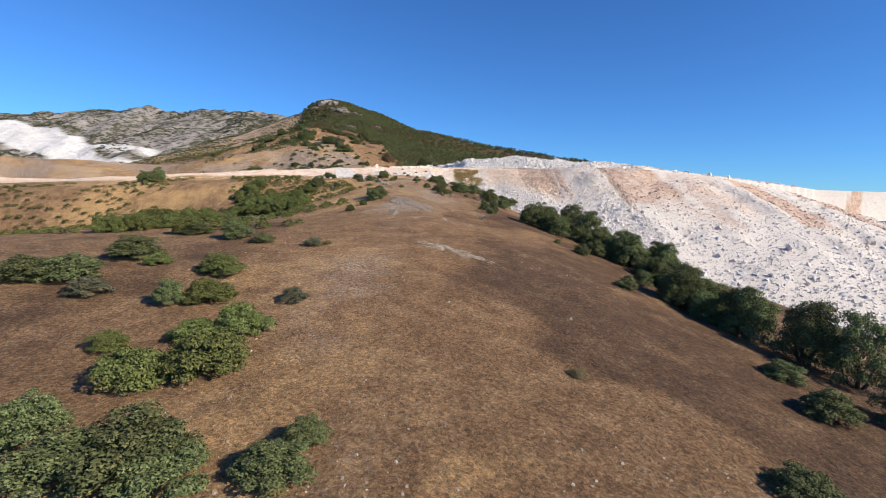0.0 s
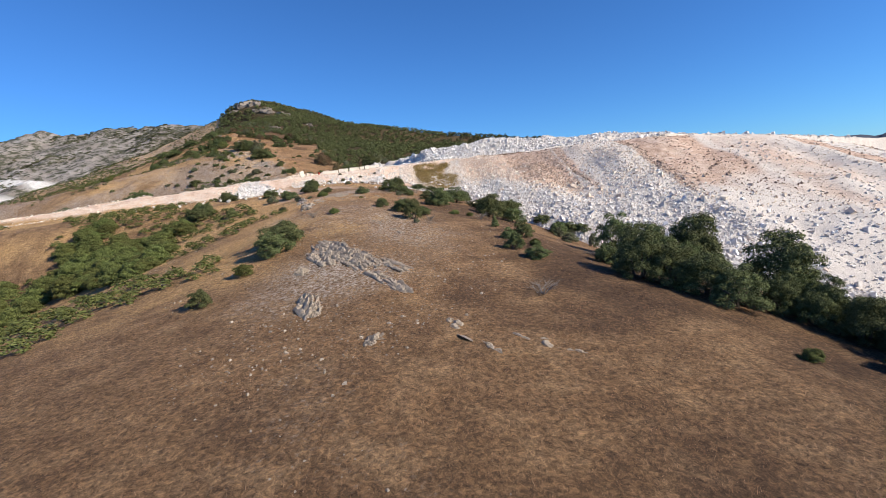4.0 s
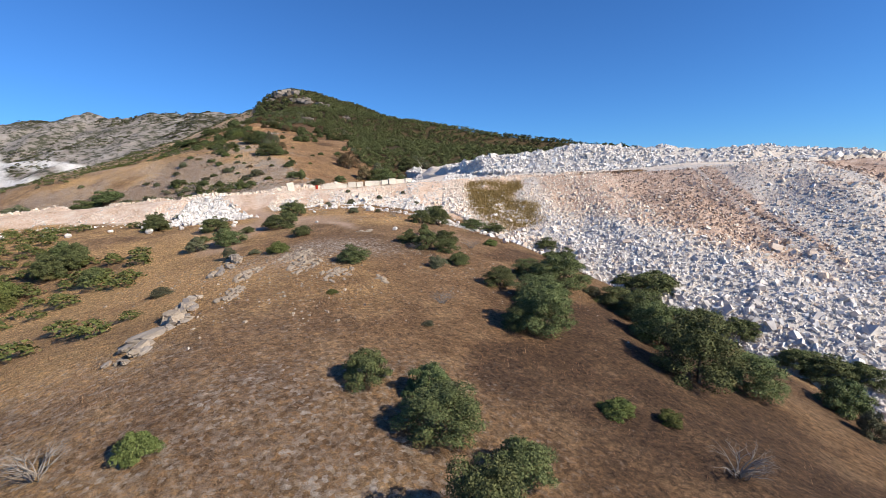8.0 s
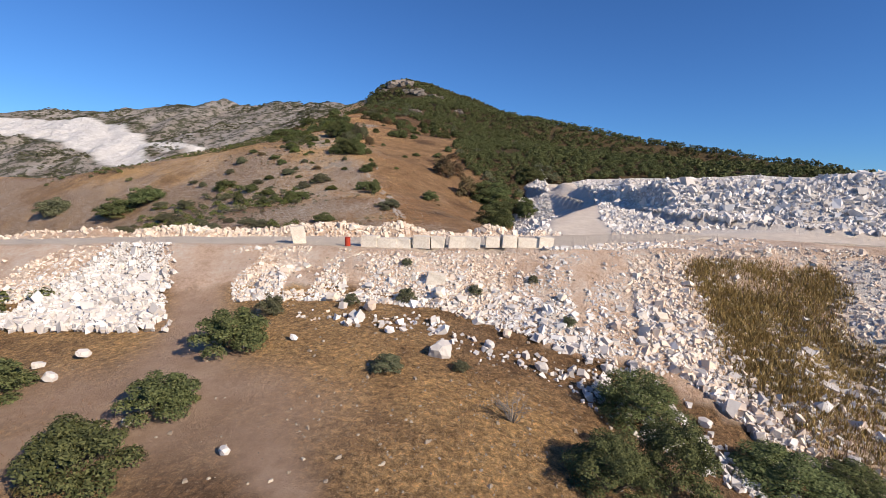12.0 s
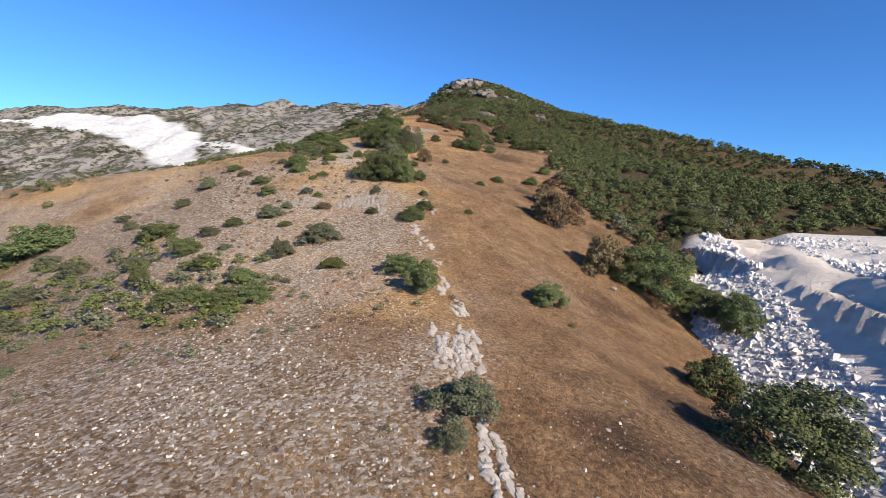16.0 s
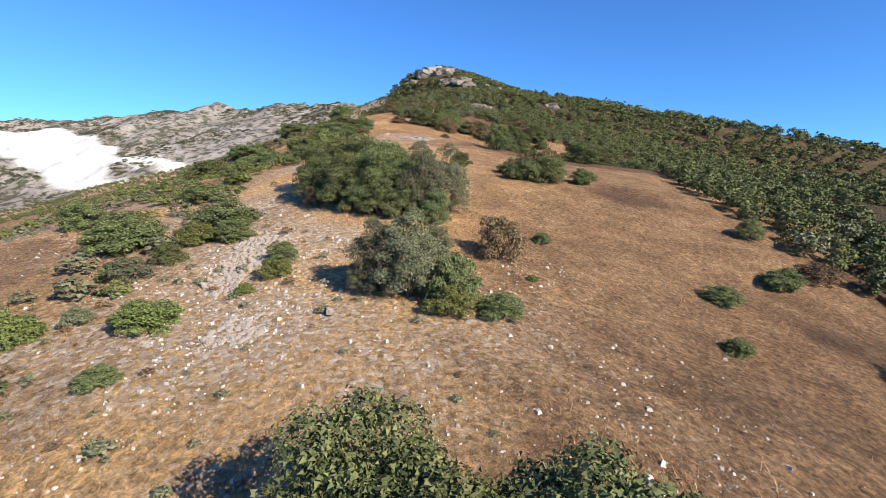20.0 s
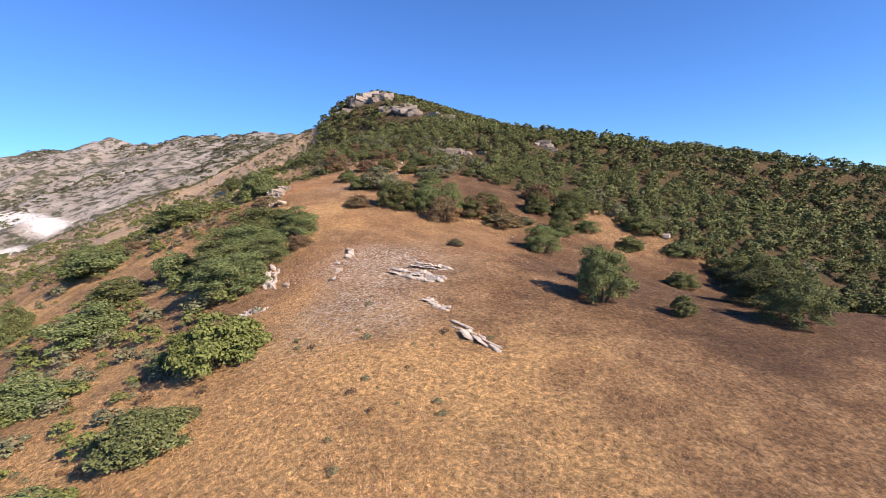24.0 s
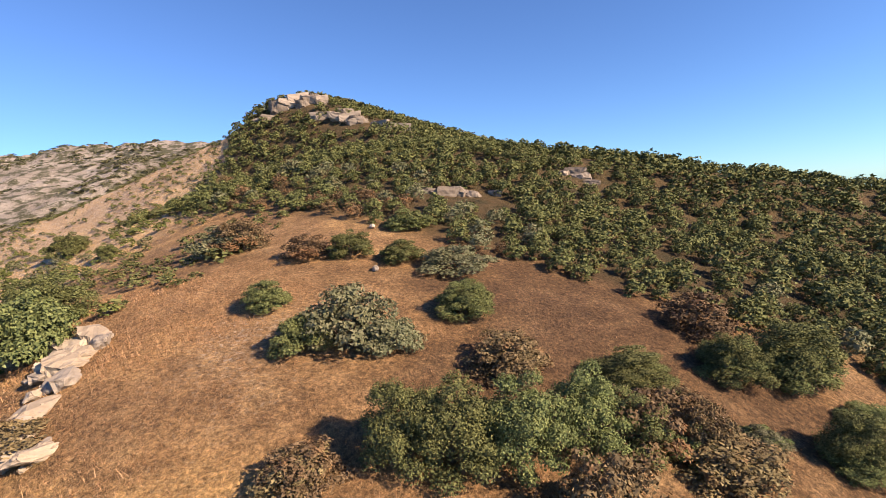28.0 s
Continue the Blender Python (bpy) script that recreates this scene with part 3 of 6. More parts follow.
HEAP_OB = build_heap()


# ---- stones ----
def facets(seed, sides=(1.0, 0.7, 0.5), cuts=7):
    """A broken stone: a box cut by random planes."""
    rng = random.Random(seed)
    bm = bmesh.new()
    bmesh.ops.create_cube(bm, size=1.0)
    for _ in range(cuts):
        n = Vector((rng.gauss(0, 1), rng.gauss(0, 1), rng.gauss(0, 1))).normalized()
        geom = bm.verts[:] + bm.edges[:] + bm.faces[:]
        got = bmesh.ops.bisect_plane(bm, geom=geom, plane_co=n * rng.uniform(0.40, 0.56), plane_no=n, clear_outer=True)
        edges = [e for e in got["geom_cut"] if isinstance(e, bmesh.types.BMEdge)]
        if len(edges) > 2:
            bmesh.ops.holes_fill(bm, edges=edges, sides=0)
    for v in bm.verts:
        v.co = Vector((v.co.x * sides[0], v.co.y * sides[1], v.co.z * sides[2]))
    bmesh.ops.recalc_face_normals(bm, faces=bm.faces)
    return bm


def stone_mesh(name, seed, material, sides=(1.0, 0.75, 0.6), cuts=7):
    me = bpy.data.meshes.new(name)
    bm = facets(seed, sides, cuts)
    bm.to_mesh(me)
    bm.free()
    me.materials.append(material)
    return me


BOX_V = np.array([(-1, -1, -1), (1, -1, -1), (1, 1, -1), (-1, 1, -1), (-1, -1, 1), (1, -1, 1), (1, 1, 1), (-1, 1, 1)], float) * 0.5
BOX_F = np.array([(0, 3, 2, 1), (4, 5, 6, 7), (0, 1, 5, 4), (1, 2, 6, 5), (2, 3, 7, 6), (3, 0, 4, 7)])


def turns(rng, n, tilt=math.pi):
    """n random rotation matrices."""
    a, b, c = rng.uniform(-tilt, tilt, n), rng.uniform(-tilt, tilt, n), rng.uniform(-math.pi, math.pi, n)
    ca, sa, cb, sb, cc, sc = np.cos(a), np.sin(a), np.cos(b), np.sin(b), np.cos(c), np.sin(c)
    o, z = np.ones(n), np.zeros(n)
    rx = np.stack([o, z, z, z, ca, -sa, z, sa, ca], -1).reshape(-1, 3, 3)
    ry = np.stack([cb, z, sb, z, o, z, -sb, z, cb], -1).reshape(-1, 3, 3)
    rz = np.stack([cc, -sc, z, sc, cc, z, z, z, o], -1).reshape(-1, 3, 3)
    return rz @ ry @ rx


def chunks(name, x, y, z, size, material, seed, label, category, flat=0.6, tilt=math.pi):
    """Many broken stones joined into one mesh."""
    rng = np.random.default_rng(seed)
    n = len(x)
    v = BOX_V[None] * (1 + rng.uniform(-0.24, 0.24, (n, 8, 1))) + rng.uniform(-0.19, 0.19, (n, 8, 3))
    v = v * np.stack([rng.uniform(0.8, 1.4, n), rng.uniform(0.6, 1.0, n), rng.uniform(0.35, 0.9, n) * flat / 0.6], -1)[:, None, :] * np.asarray(size)[:, None, None]
    v = np.einsum("nij,nkj->nki", turns(rng, n, tilt), v) + np.stack([x, y, z], -1)[:, None, :]
    f = (BOX_F[None] + 8 * np.arange(n)[:, None, None]).reshape(-1, 4)
    return tagged(new(name, mesh_of(name, v.reshape(-1, 3), f, material)), label, category, kind="stuff")


def chips(name, x, y, z, size, material, seed, label, category):
    """Many small flat stones joined into one mesh, five faces each."""
    rng = np.random.default_rng(seed)
    n = len(x)
    a = rng.uniform(0, 2 * math.pi, n)[:, None] + np.array([0, 1.57, 3.14, 4.71])[None] + rng.uniform(-0.35, 0.35, (n, 4))
    long = rng.uniform(0.55, 1.0, n)[:, None]
    r = size[:, None] * rng.uniform(0.6, 1.0, (n, 4))
    turn = rng.uniform(0, 2 * math.pi, n)[:, None]
    px, py = np.cos(a) * r, np.sin(a) * r * long
    px, py = px * np.cos(turn) - py * np.sin(turn), px * np.sin(turn) + py * np.cos(turn)
    low = np.stack([x[:, None] + px, y[:, None] + py, np.repeat((z - 0.2 * size)[:, None], 4, 1)], -1)
    k = rng.uniform(0.5, 0.85, (n, 4))
    top = np.stack([x[:, None] + px * k, y[:, None] + py * k, z[:, None] + rng.uniform(0.2, 0.55, (n, 4)) * size[:, None]], -1)
    v = np.concatenate([low, top], 1)
    f = (np.array([(4, 5, 6, 7), (0, 1, 5, 4), (1, 2, 6, 5), (2, 3, 7, 6), (3, 0, 4, 7)])[None] + 8 * np.arange(n)[:, None, None]).reshape(-1, 4)
    return tagged(new(name, mesh_of(name, v.reshape(-1, 3), f, material)), label, category, kind="stuff")


def scatter_heap():
    rng = np.random.default_rng(5)
    x = np.concatenate([rng.uniform(-1, 75, 46000), rng.uniform(60, 230, 20000)])
    fy, ey = np.interp(x, HEAP[:, 0], HEAP[:, 1]), np.interp(x, HEAP[:, 0], HEAP[:, 3])
    t = rng.beta(0.95, 1.1, len(x)) * 1.18 - 0.14
    y = fy + (ey - fy) * t
    green = grassy(x, y)
    streak = smooth(0.0, 0.35, grain(x, y * 0.12, 19, 5) + 0.35 * (x > 52) * (x < 112))
    size = rng.lognormal(-1.38, 0.52, len(x)) * (1.30 - 0.65 * np.clip(t, 0, 1)) * (1 - 0.4 * green) * np.interp(x, [0, 30, 60, 200], [0.62, 0.72, 0.85, 1.25])
    size = np.minimum(size, np.interp(x, [0, 40, 120], [0.75, 1.1, 2.5]))
    keep = (rng.uniform(0, 1, len(x)) > 0.90 * green)
    tone = 0.80 * smooth(0.25, 0.6, t) * streak + 0.62 * smooth(0.25, 0.75, t) + 0.55 * (1 - smooth(10, 26, x)) + 0.28 * rng.normal(0, 1, len(x))
    brown = (tone > 1.12) & (x > 36) & (t > 0.4)
    warm = (tone > 0.5) & ~brown
    for name, pick, material, label in (("white_rubble", keep & ~warm & ~brown, M_MARBLE, "broken white marble blocks covering the spoil heap's slope"), ("stained_rubble", keep & warm, M_WARM, "pinkish stained marble rubble on the spoil heap"), ("brown_rubble", keep & brown, M_BROWN, "earthy brown rubble streaks on the spoil heap")):
        px, py, ps = x[pick], y[pick], size[pick]
        z = np.maximum(heap_at(px, py), ground(px, py))
        chunks(name, px, py, z + ps * 0.12, ps, material, 11, label, "rubble")
    # rubble on the flank of the ramp
    y = rng.uniform(262, 378, 15000)
    x = ramp_foot(y) - 1.5 + rng.uniform(0, 1, len(y)) ** 1.2 * 27
    s = rng.lognormal(-1.45, 0.5, len(x)) * np.interp(x - ramp_foot(y), [0, 24], [1.15, 0.7])
    off = (np.abs(x - ramp_x(y)) > 4.2) & (grain(x, y, 5, 38) > -0.45 + 1.1 * smooth(285, 262, y))
    x, y, s = x[off], y[off], s[off]
    low = np.maximum(np.maximum(heap_at(x, y), tier_at(x, y)), ground(x, y))
    chunks("ramp_rubble", x, y, low + 0.1 * s, s, M_MARBLE, 13, "white marble rubble strewn down the haul ramp's flank", "rubble")
    # rubble beside the ramp's track
    x, y = rng.uniform(-12, 60, 14000), rng.uniform(262, 350, 14000)
    off = (np.abs(x - ramp_x(y)) > 4.4) & (y > np.interp(x, ROAD[:, 0], ROAD[:, 2]) + 1.5) & (np.maximum(heap_at(x, y), tier_at(x, y)) > ground(x, y))
    x, y = x[off], y[off]
    s = rng.lognormal(-1.2, 0.5, len(x))
    chunks("track_rubble", x, y, np.maximum(heap_at(x, y), tier_at(x, y)) + 0.08 * s, s, M_MARBLE, 14, "white marble rubble beside the dusty track", "rubble")
    # top tier
    x = np.concatenate([rng.uniform(-14, 60, 10000), rng.uniform(60, 190, 7000)])
    y = np.interp(x, [-12, 0, 12, 30, 60, 100, 150, 200], [360, 322, 279, 270, 262, 250, 252, 262]) + rng.uniform(-4, 30, len(x))
    s = rng.lognormal(-0.85, 0.42, len(x))
    off = np.abs(x - ramp_x(y)) > 4.2
    x, y, s = x[off], y[off], s[off]
    z = np.maximum(np.maximum(heap_at(x, y), tier_at(x, y)), ground(x, y))
    chunks("tier_rubble", x, y, z + 0.1 * s, s, M_MARBLE, 12, "broken white marble on the upper tier of the spoil heap", "rubble")


scatter_heap()


def scatter_bank():
    """Rubble on the road embankment, its foot and the berm across the road."""
    rng = np.random.default_rng(8)
    x = np.concatenate([rng.uniform(-60, 15, 40000), rng.uniform(-140, -50, 6000)])
    ys, zr = verge(x), np.interp(x, ROAD[:, 0], ROAD[:, 3])
    low = land(x, ys - 8)
    deep = np.maximum((zr - low) / np.interp(x, [-115, -62], [0.95, 0.45]), 4) * 0.90 + 0.6
    t = rng.beta(1.0, 0.9, len(x))
    y = ys - 0.6 - t * deep
    flat = (x > -9) & (rng.uniform(0, 1, len(x)) < 0.3)
    y = np.where(flat, ys + rng.uniform(0, 1, len(x)) * (np.interp(x, ROAD[:, 0], ROAD[:, 1]) - ys - 0.5), y)
    track = (np.abs(x - track_x(y)) < 3.4) | ((y < 226) & (x < -22) & (x > -36))
    s = (rng.lognormal(-2.45, 0.62, len(x)) * (0.7 + 0.75 * t)).clip(0, 0.7)
    bare = grain(x, y * 0.5, 4.0, 35) + 0.6 * grain(x, y * 0.6, 1.5, 36) > 0.22 + 0.6 * t
    track = track | bare
    white = (np.abs(x + 4 + 5 * t) < 4) | (rng.uniform(0, 1, len(x)) < 0.18 + 0.35 * t + 0.3 * grain(x, y * 0.4, 3.0, 37))
    track = track | ((x < -46) & (rng.uniform(0, 1, len(x)) < 0.55))
    for name, pick, material, label in (("bank_rubble", ~track & ~white, M_WARM, "pinkish stone rubble on the road embankment"), ("bank_stones", ~track & white, M_MARBLE, "white marble rubble on the road embankment")):
        px, py, ps = x[pick], y[pick], s[pick]
        chunks(name, px, py, np.maximum(ground(px, py), heap_at(px, py)) - 0.02 * ps, ps, material, 21, label, "rubble", 0.6, 0.7)
    # a white load tipped over the edge
    x = rng.uniform(-54, -47.6, 4600) + rng.normal(0, 0.5, 4600)
    t = rng.beta(1.2, 1.0, len(x))
    ys = np.interp(x, ROAD[:, 0], ROAD[:, 1])
    x = x + t * (9.5 + rng.normal(0, 1.6, len(x))) * np.interp(x, [-54, -47.6], [0.2, 1.0])
    y = ys - 0.5 - 14.5 * t
    s = rng.lognormal(-1.55, 0.45, len(x)) * (0.7 + 0.7 * t)
    chunks("tipped_load", x, y, ground(x, y) + 0.25, s, M_MARBLE, 22, "pile of white marble rubble tipped down the embankment", "rubble")
    # white rubble spilled along the foot
    x = np.concatenate([rng.uniform(-25, 9, 220), rng.normal(-1.0, 2.6, 420)])
    foot = np.interp(x, [-26, -18, -12, -8, -3, 3, 9], [227.5, 228, 226.5, 225.5, 223, 220, 217])
    y = foot + np.where(np.arange(len(x)) < 220, rng.normal(1.6, 1.0, len(x)), rng.uniform(-1, 11, len(x)))
    x = x - np.where(np.arange(len(x)) < 220, 0, 0.35 * (y - foot))
    s = rng.lognormal(-1.4, 0.5, len(x)).clip(0.08, 0.9)
    chunks("foot_rubble", x, y, np.maximum(ground(x, y), heap_at(x, y)) + 0.12 * s, s, M_MARBLE, 24, "white marble rubble spilled along the embankment's foot", "rubble")
    # berm on the far side of the road
    x = np.concatenate([rng.uniform(-62, -9, 5200), rng.uniform(-140, -62, 1200), rng.uniform(-9, 12, 500)])
    y = np.interp(x, ROAD[:, 0], ROAD[:, 2]) + 2.3 + rng.normal(0, 1.15, len(x))
    off = np.abs(x - ramp_x(y)) > 3.6
    x, y = x[off], y[off]
    s = rng.lognormal(-1.75, 0.6, len(x)).clip(0, 0.65)
    chunks("roadside_berm", x, y, np.maximum(ground(x, y), heap_at(x, y)) + 0.1 * s, s, M_WARM, 23, "low berm of pinkish rubble along the road", "rubble")


scatter_bank()


def scatter_pebbles():
    """Loose stones on the slope."""
    rng = np.random.default_rng(31)
    y = np.concatenate([rng.uniform(20, 240, 34000), rng.uniform(262, 480, 110000)])
    cx = spine(y)[0]
    side = np.where(y > 262, rng.normal(-14, 19, len(y)), rng.normal(0, 15, len(y)))
    x = cx + side
    d = rough(x, y, 16, 3, 91) + 0.9 * stony(x, y) + 0.35 * (y > 262) * (y < 385) - 0.15 * (y > 325) - 0.4 * (y > 385) - 0.02 * np.abs(side) - 0.6 * smooth(2, 9, side) * (y > 262)
    pick = d + rng.normal(0, 0.3, len(y)) > 0.15
    x, y = x[pick], y[pick]
    s = rng.lognormal(-2.85, 0.58, len(x)).clip(0, 0.22)
    low = y < 262
    chips("loose_stones", x[low], y[low], ground(x[low], y[low]) + 0.02, s[low], M_SCHIST, 32, "small grey stones lying in the dry grass", "stones")
    chips("pale_stones", x[~low], y[~low], ground(x[~low], y[~low]) + 0.02, s[~low], M_RIB, 33, "small pale limestone pieces lying on the slope", "stones")


scatter_pebbles()

def worn(seed, material, sides, cuts, amount=0.05, split=2):
    """A broken stone with weathered, pitted faces."""
    bm = facets(seed, sides, cuts)
    bmesh.ops.triangulate(bm, faces=bm.faces)
    bmesh.ops.subdivide_edges(bm, edges=bm.edges[:], cuts=split, use_grid_fill=True)
    bmesh.ops.recalc_face_normals(bm, faces=bm.faces)
    bm.normal_update()
    moved = []
    for v in bm.verts:
        q = v.co * 5 + Vector((seed * 3.1, 0, seed))
        layer = noise.noise(Vector((v.co.x * 1.5, v.co.y * 13, v.co.z * 4)) + Vector((seed, seed, 0)))
        moved.append(v.co + v.normal * (noise.noise(q) * 0.7 + noise.noise(q * 2.3) * 0.5 + layer * 1.1) * amount)
    for v, co in zip(bm.verts, moved):
        v.co = co
    me = bpy.data.meshes.new("slab")
    bm.to_mesh(me)
    bm.free()
    me.materials.append(material)
    return me


BOULDERS = [worn(100 + k, M_MARBLE, (1.0, 0.8, 0.68), 16, 0.03) for k in range(6)]
WARM_BOULDERS = [worn(120 + k, M_WARM, (1.0, 0.8, 0.72), 16, 0.03) for k in range(4)]
LIME_BOULDERS = [worn(140 + k, M_LIME, (1.0, 0.7, 0.58), 14, 0.04) for k in range(5)]


def boulders(sites, meshes, label, seed, group=""):
    rng = random.Random(seed)
    for x, y, s in sites:
        ob = new("boulder", rng.choice(meshes))
        k = s * rng.uniform(0.55, 0.78)
        ob.matrix_world = pose(x, y, height(x, y) + 0.2 * s, rng.uniform(-15, 15), rng.uniform(-15, 15), rng.uniform(0, 360)) @ Matrix.Diagonal((k, k, k, 1))
        tagged(ob, label, "boulder", group)


boulders([(-52, 219, 1.9), (-60, 221, 1.5), (-66, 219, 1.8), (-48, 222, 1.3), (-43, 219, 1.2), (-38, 221, 1.5), (-56, 224, 1.4), (-72, 221, 1.3), (-80, 222, 1.6), (-28.9, 213.6, 1.2), (-28.0, 214.6, 1.0), (-14.8, 225.3, 1.9), (-8.3, 227, 1.4),
          (-21.7, 213.4, 0.9), (-25, 225, 0.9), (-37, 218, 1.2), (-39.8, 219.5, 1.0), (-12, 228.5, 1.1), (-19, 227.5, 1.0), (8.6, 213, 2.0), (10.2, 215.8, 1.3), (5.7, 219, 1.3), (5.1, 224.2, 1.5), (1.5, 226.5, 1.3), (-4, 229.5, 1.1), (14.5, 213.5, 1.4), (-8.4, 205.6, 1.3)],
         BOULDERS, "white marble boulder lying at the embankment's foot", 3, "marble boulders")
boulders([(-30, 231, 1.3), (-26, 233, 1.5), (-22, 231.5, 1.6), (-17, 234.5, 1.8), (-14, 236, 1.5), (-7, 236, 1.3), (-3, 234, 1.4), (2, 232, 1.3), (-11, 231, 1.2), (-33, 253.6, 1.6), (-34.6, 253.4, 1.0), (-27.5, 256.0, 1.5), (-22, 257.6, 1.2), (-18.6, 258.6, 1.4), (-15.6, 259.6, 1.1), (-12.8, 260.6, 1.4), (-39.5, 252.6, 1.1), (-24.6, 256.8, 0.9), (-46, 251.6, 1.0)],
         WARM_BOULDERS, "pinkish marble boulder stuck in the embankment", 4, "stained boulders")
boulders([(-80.7, 351.1, 0.9), (-112.5, 435.7, 1.2), (-113.6, 440.8, 1.0), (-113.3, 444.9, 1.3), (-91.0, 470.9, 1.2), (-91.6, 465.4, 1.0), (-91.0, 475.5, 1.2), (-60.9, 482.6, 2.6), (-59.3, 484.9, 2.0), (-118.3, 436.5, 1.0), (-30.6, 332.5, 1.4), (-98.0, 351.6, 1.2), (-103.9, 344.2, 1.0), (0.9, 53.2, 0.5), (15.0, 53.9, 0.6),
          (-118.1, 511.2, 1.6), (-116.3, 494.4, 1.4), (-110.0, 519.2, 1.8), (-120.7, 506.0, 1.3), (-99.0, 427.5, 0.9), (-56.2, 472.1, 1.5)],
         LIME_BOULDERS, "pale weathered limestone boulder in the dry grass", 5, "limestone boulders")


# the nearest stones of the heap and the bank, one by one
def single_stones():
    rng = random.Random(77)
    meshes = [stone_mesh("stone", 200 + k, M_MARBLE, (1.0, 0.75, 0.55), 6) for k in range(6)] + [stone_mesh("stone", 220 + k, M_WARM, (1.0, 0.75, 0.6), 6) for k in range(3)]
    for k in range(280):
        if k < 150:
            x = rng.uniform(-32, 8)
            y = float(verge(x)) - rng.uniform(1, 13)
            s = rng.uniform(0.18, 0.45)
        else:
            x = rng.uniform(17, 40)
            y = np.interp(x, HEAP[:, 0], HEAP[:, 1]) + rng.uniform(-1, 12)
            s = rng.uniform(0.3, 0.62)
        ob = new("stone", rng.choice(meshes))
        ob.parent = HEAP_OB
        ob.matrix_world = pose(x, y, height(x, y) + 0.12 * s, rng.uniform(-40, 40), rng.uniform(-40, 40), rng.uniform(0, 360)) @ Matrix.Diagonal((s, s, s, 1))


# ---- outcrops ----
def blade(seed, material, jag=0.5, n=10):
    """A jagged rock fin of unit length, thickness and height, worn and split along its top."""
    rng = random.Random(seed)
    bm = bmesh.new()
    rings, wander, level = [], 0.0, rng.uniform(0.5, 0.9)
    for i in range(n + 1):
        u = i / n
        wander += rng.gauss(0, 0.10)
        level = min(max(level + rng.gauss(0, 0.26) * jag * 2, 0.25), 1.0)
        end = min(u, 1 - u)
        z = level * min(1.0, 0.30 + 4.5 * end) if rng.random() > 0.12 else level * 0.45
        t = min(1.0, 0.35 + 3.5 * end)
        x = u - 0.5 + rng.uniform(-0.03, 0.03)
        notch = rng.uniform(0.15, 0.6)
        rings.append([bm.verts.new((x + rng.uniform(-0.02, 0.02), wander + dy * t, dz)) for dy, dz in
                      ((-0.55, -0.6), (-0.48 + rng.uniform(-0.1, 0.1), 0.35 * z), (-0.22 + rng.uniform(-0.1, 0.1), z * rng.uniform(0.8, 1.0)), (-0.02, z - notch * 0.35 * z), (0.20 + rng.uniform(-0.1, 0.1), z * rng.uniform(0.75, 1.0)), (0.46 + rng.uniform(-0.1, 0.1), 0.28 * z), (0.58, -0.6))])
    for a, b in zip(rings, rings[1:]):
        for k in range(6):
            bm.faces.new((a[k], a[k + 1], b[k + 1], b[k]))
    bm.faces.new(rings[0])
    bm.faces.new(rings[-1][::-1])
    bmesh.ops.recalc_face_normals(bm, faces=bm.faces)
    me = bpy.data.meshes.new("slab")
    bm.to_mesh(me)
    bm.free()
    me.materials.append(material)
    return me


SCHIST = [blade(500 + k, M_SCHIST, 0.7, 14) for k in range(9)]
RIB = [blade(540 + k, M_RIB, 0.75, 13) for k in range(8)]
PAVED = [blade(520 + k, M_LIME, 0.6, 11) for k in range(7)]
LEDGES = [worn(550 + k, M_SCHIST, (1, 0.75, 0.6), 13, 0.06) for k in range(4)] + [worn(555 + k, M_LIME, (1, 0.7, 0.6), 13, 0.05) for k in range(3)]


def outcrop(x, y, length, width, strike, meshes, label, seed, tall, thick, tilt=30.0, longest=0.0, stray=5.0):
    """Broken rock beds that stick out of the slope, laid side by side. strike: degrees from +x of their long side."""
    rng = random.Random(seed)
    top = empty("rock_outcrop", pose(x, y, height(x, y), 0, 0, strike), label, "rock outcrop")
    c, s = math.cos(radians(strike)), math.sin(radians(strike))
    rows = max(int(width / thick * 1.25), 1)
    for row in range(rows):
        v0 = ((row + 0.5) / rows - 0.5) * width
        u = -0.5 * length * rng.uniform(0.6, 1.0) * (1 - 0.5 * abs(v0) / width)
        stop = 0.5 * length * rng.uniform(0.6, 1.0) * (1 - 0.5 * abs(v0) / width)
        while u < stop:
            ln = min(max(length * rng.uniform(0.14, 0.36), 0.45), (longest * rng.uniform(0.5, 1.0)) or (2.6 if meshes is SCHIST else 1.5))
            if rng.random() < (0.40 if 0 < longest < 1 else 0.45 if longest == 1.5 else 0.12 if longest else 0.16 if meshes is SCHIST else 0.26):
                u += ln * rng.uniform(0.5, 1.0)
                continue
            v = v0 + rng.gauss(0, 0.25) * thick
            wx, wy = x + (u + ln / 2) * c - v * s, y + (u + ln / 2) * s + v * c
            a, b = height(wx - c * ln / 3, wy - s * ln / 3), height(wx + c * ln / 3, wy + s * ln / 3)
            ob = new("slab", rng.choice(meshes))
            ob.parent = top
            edge = 1.1 - 0.9 * abs(u + ln / 2) / length - 0.5 * abs(v) / max(width, 0.3)
            h = max(tall * rng.uniform(0.45, 1.1) * edge, 0.10)
            t = thick * rng.uniform(0.8, 1.7)
            ob.matrix_world = Matrix.Translation((wx, wy, (a + b) / 2)) @ pose(0, 0, 0, 0, 0, strike + rng.gauss(0, stray)) @ pose(0, 0, 0, tilt * rng.uniform(0.6, 1.3), -math.degrees(math.atan2(b - a, ln * 0.667)) + rng.gauss(0, 4), 0) @ Matrix.Diagonal((ln * 1.12, t, h, 1))
            u += ln * rng.uniform(0.75, 1.0)
    return top


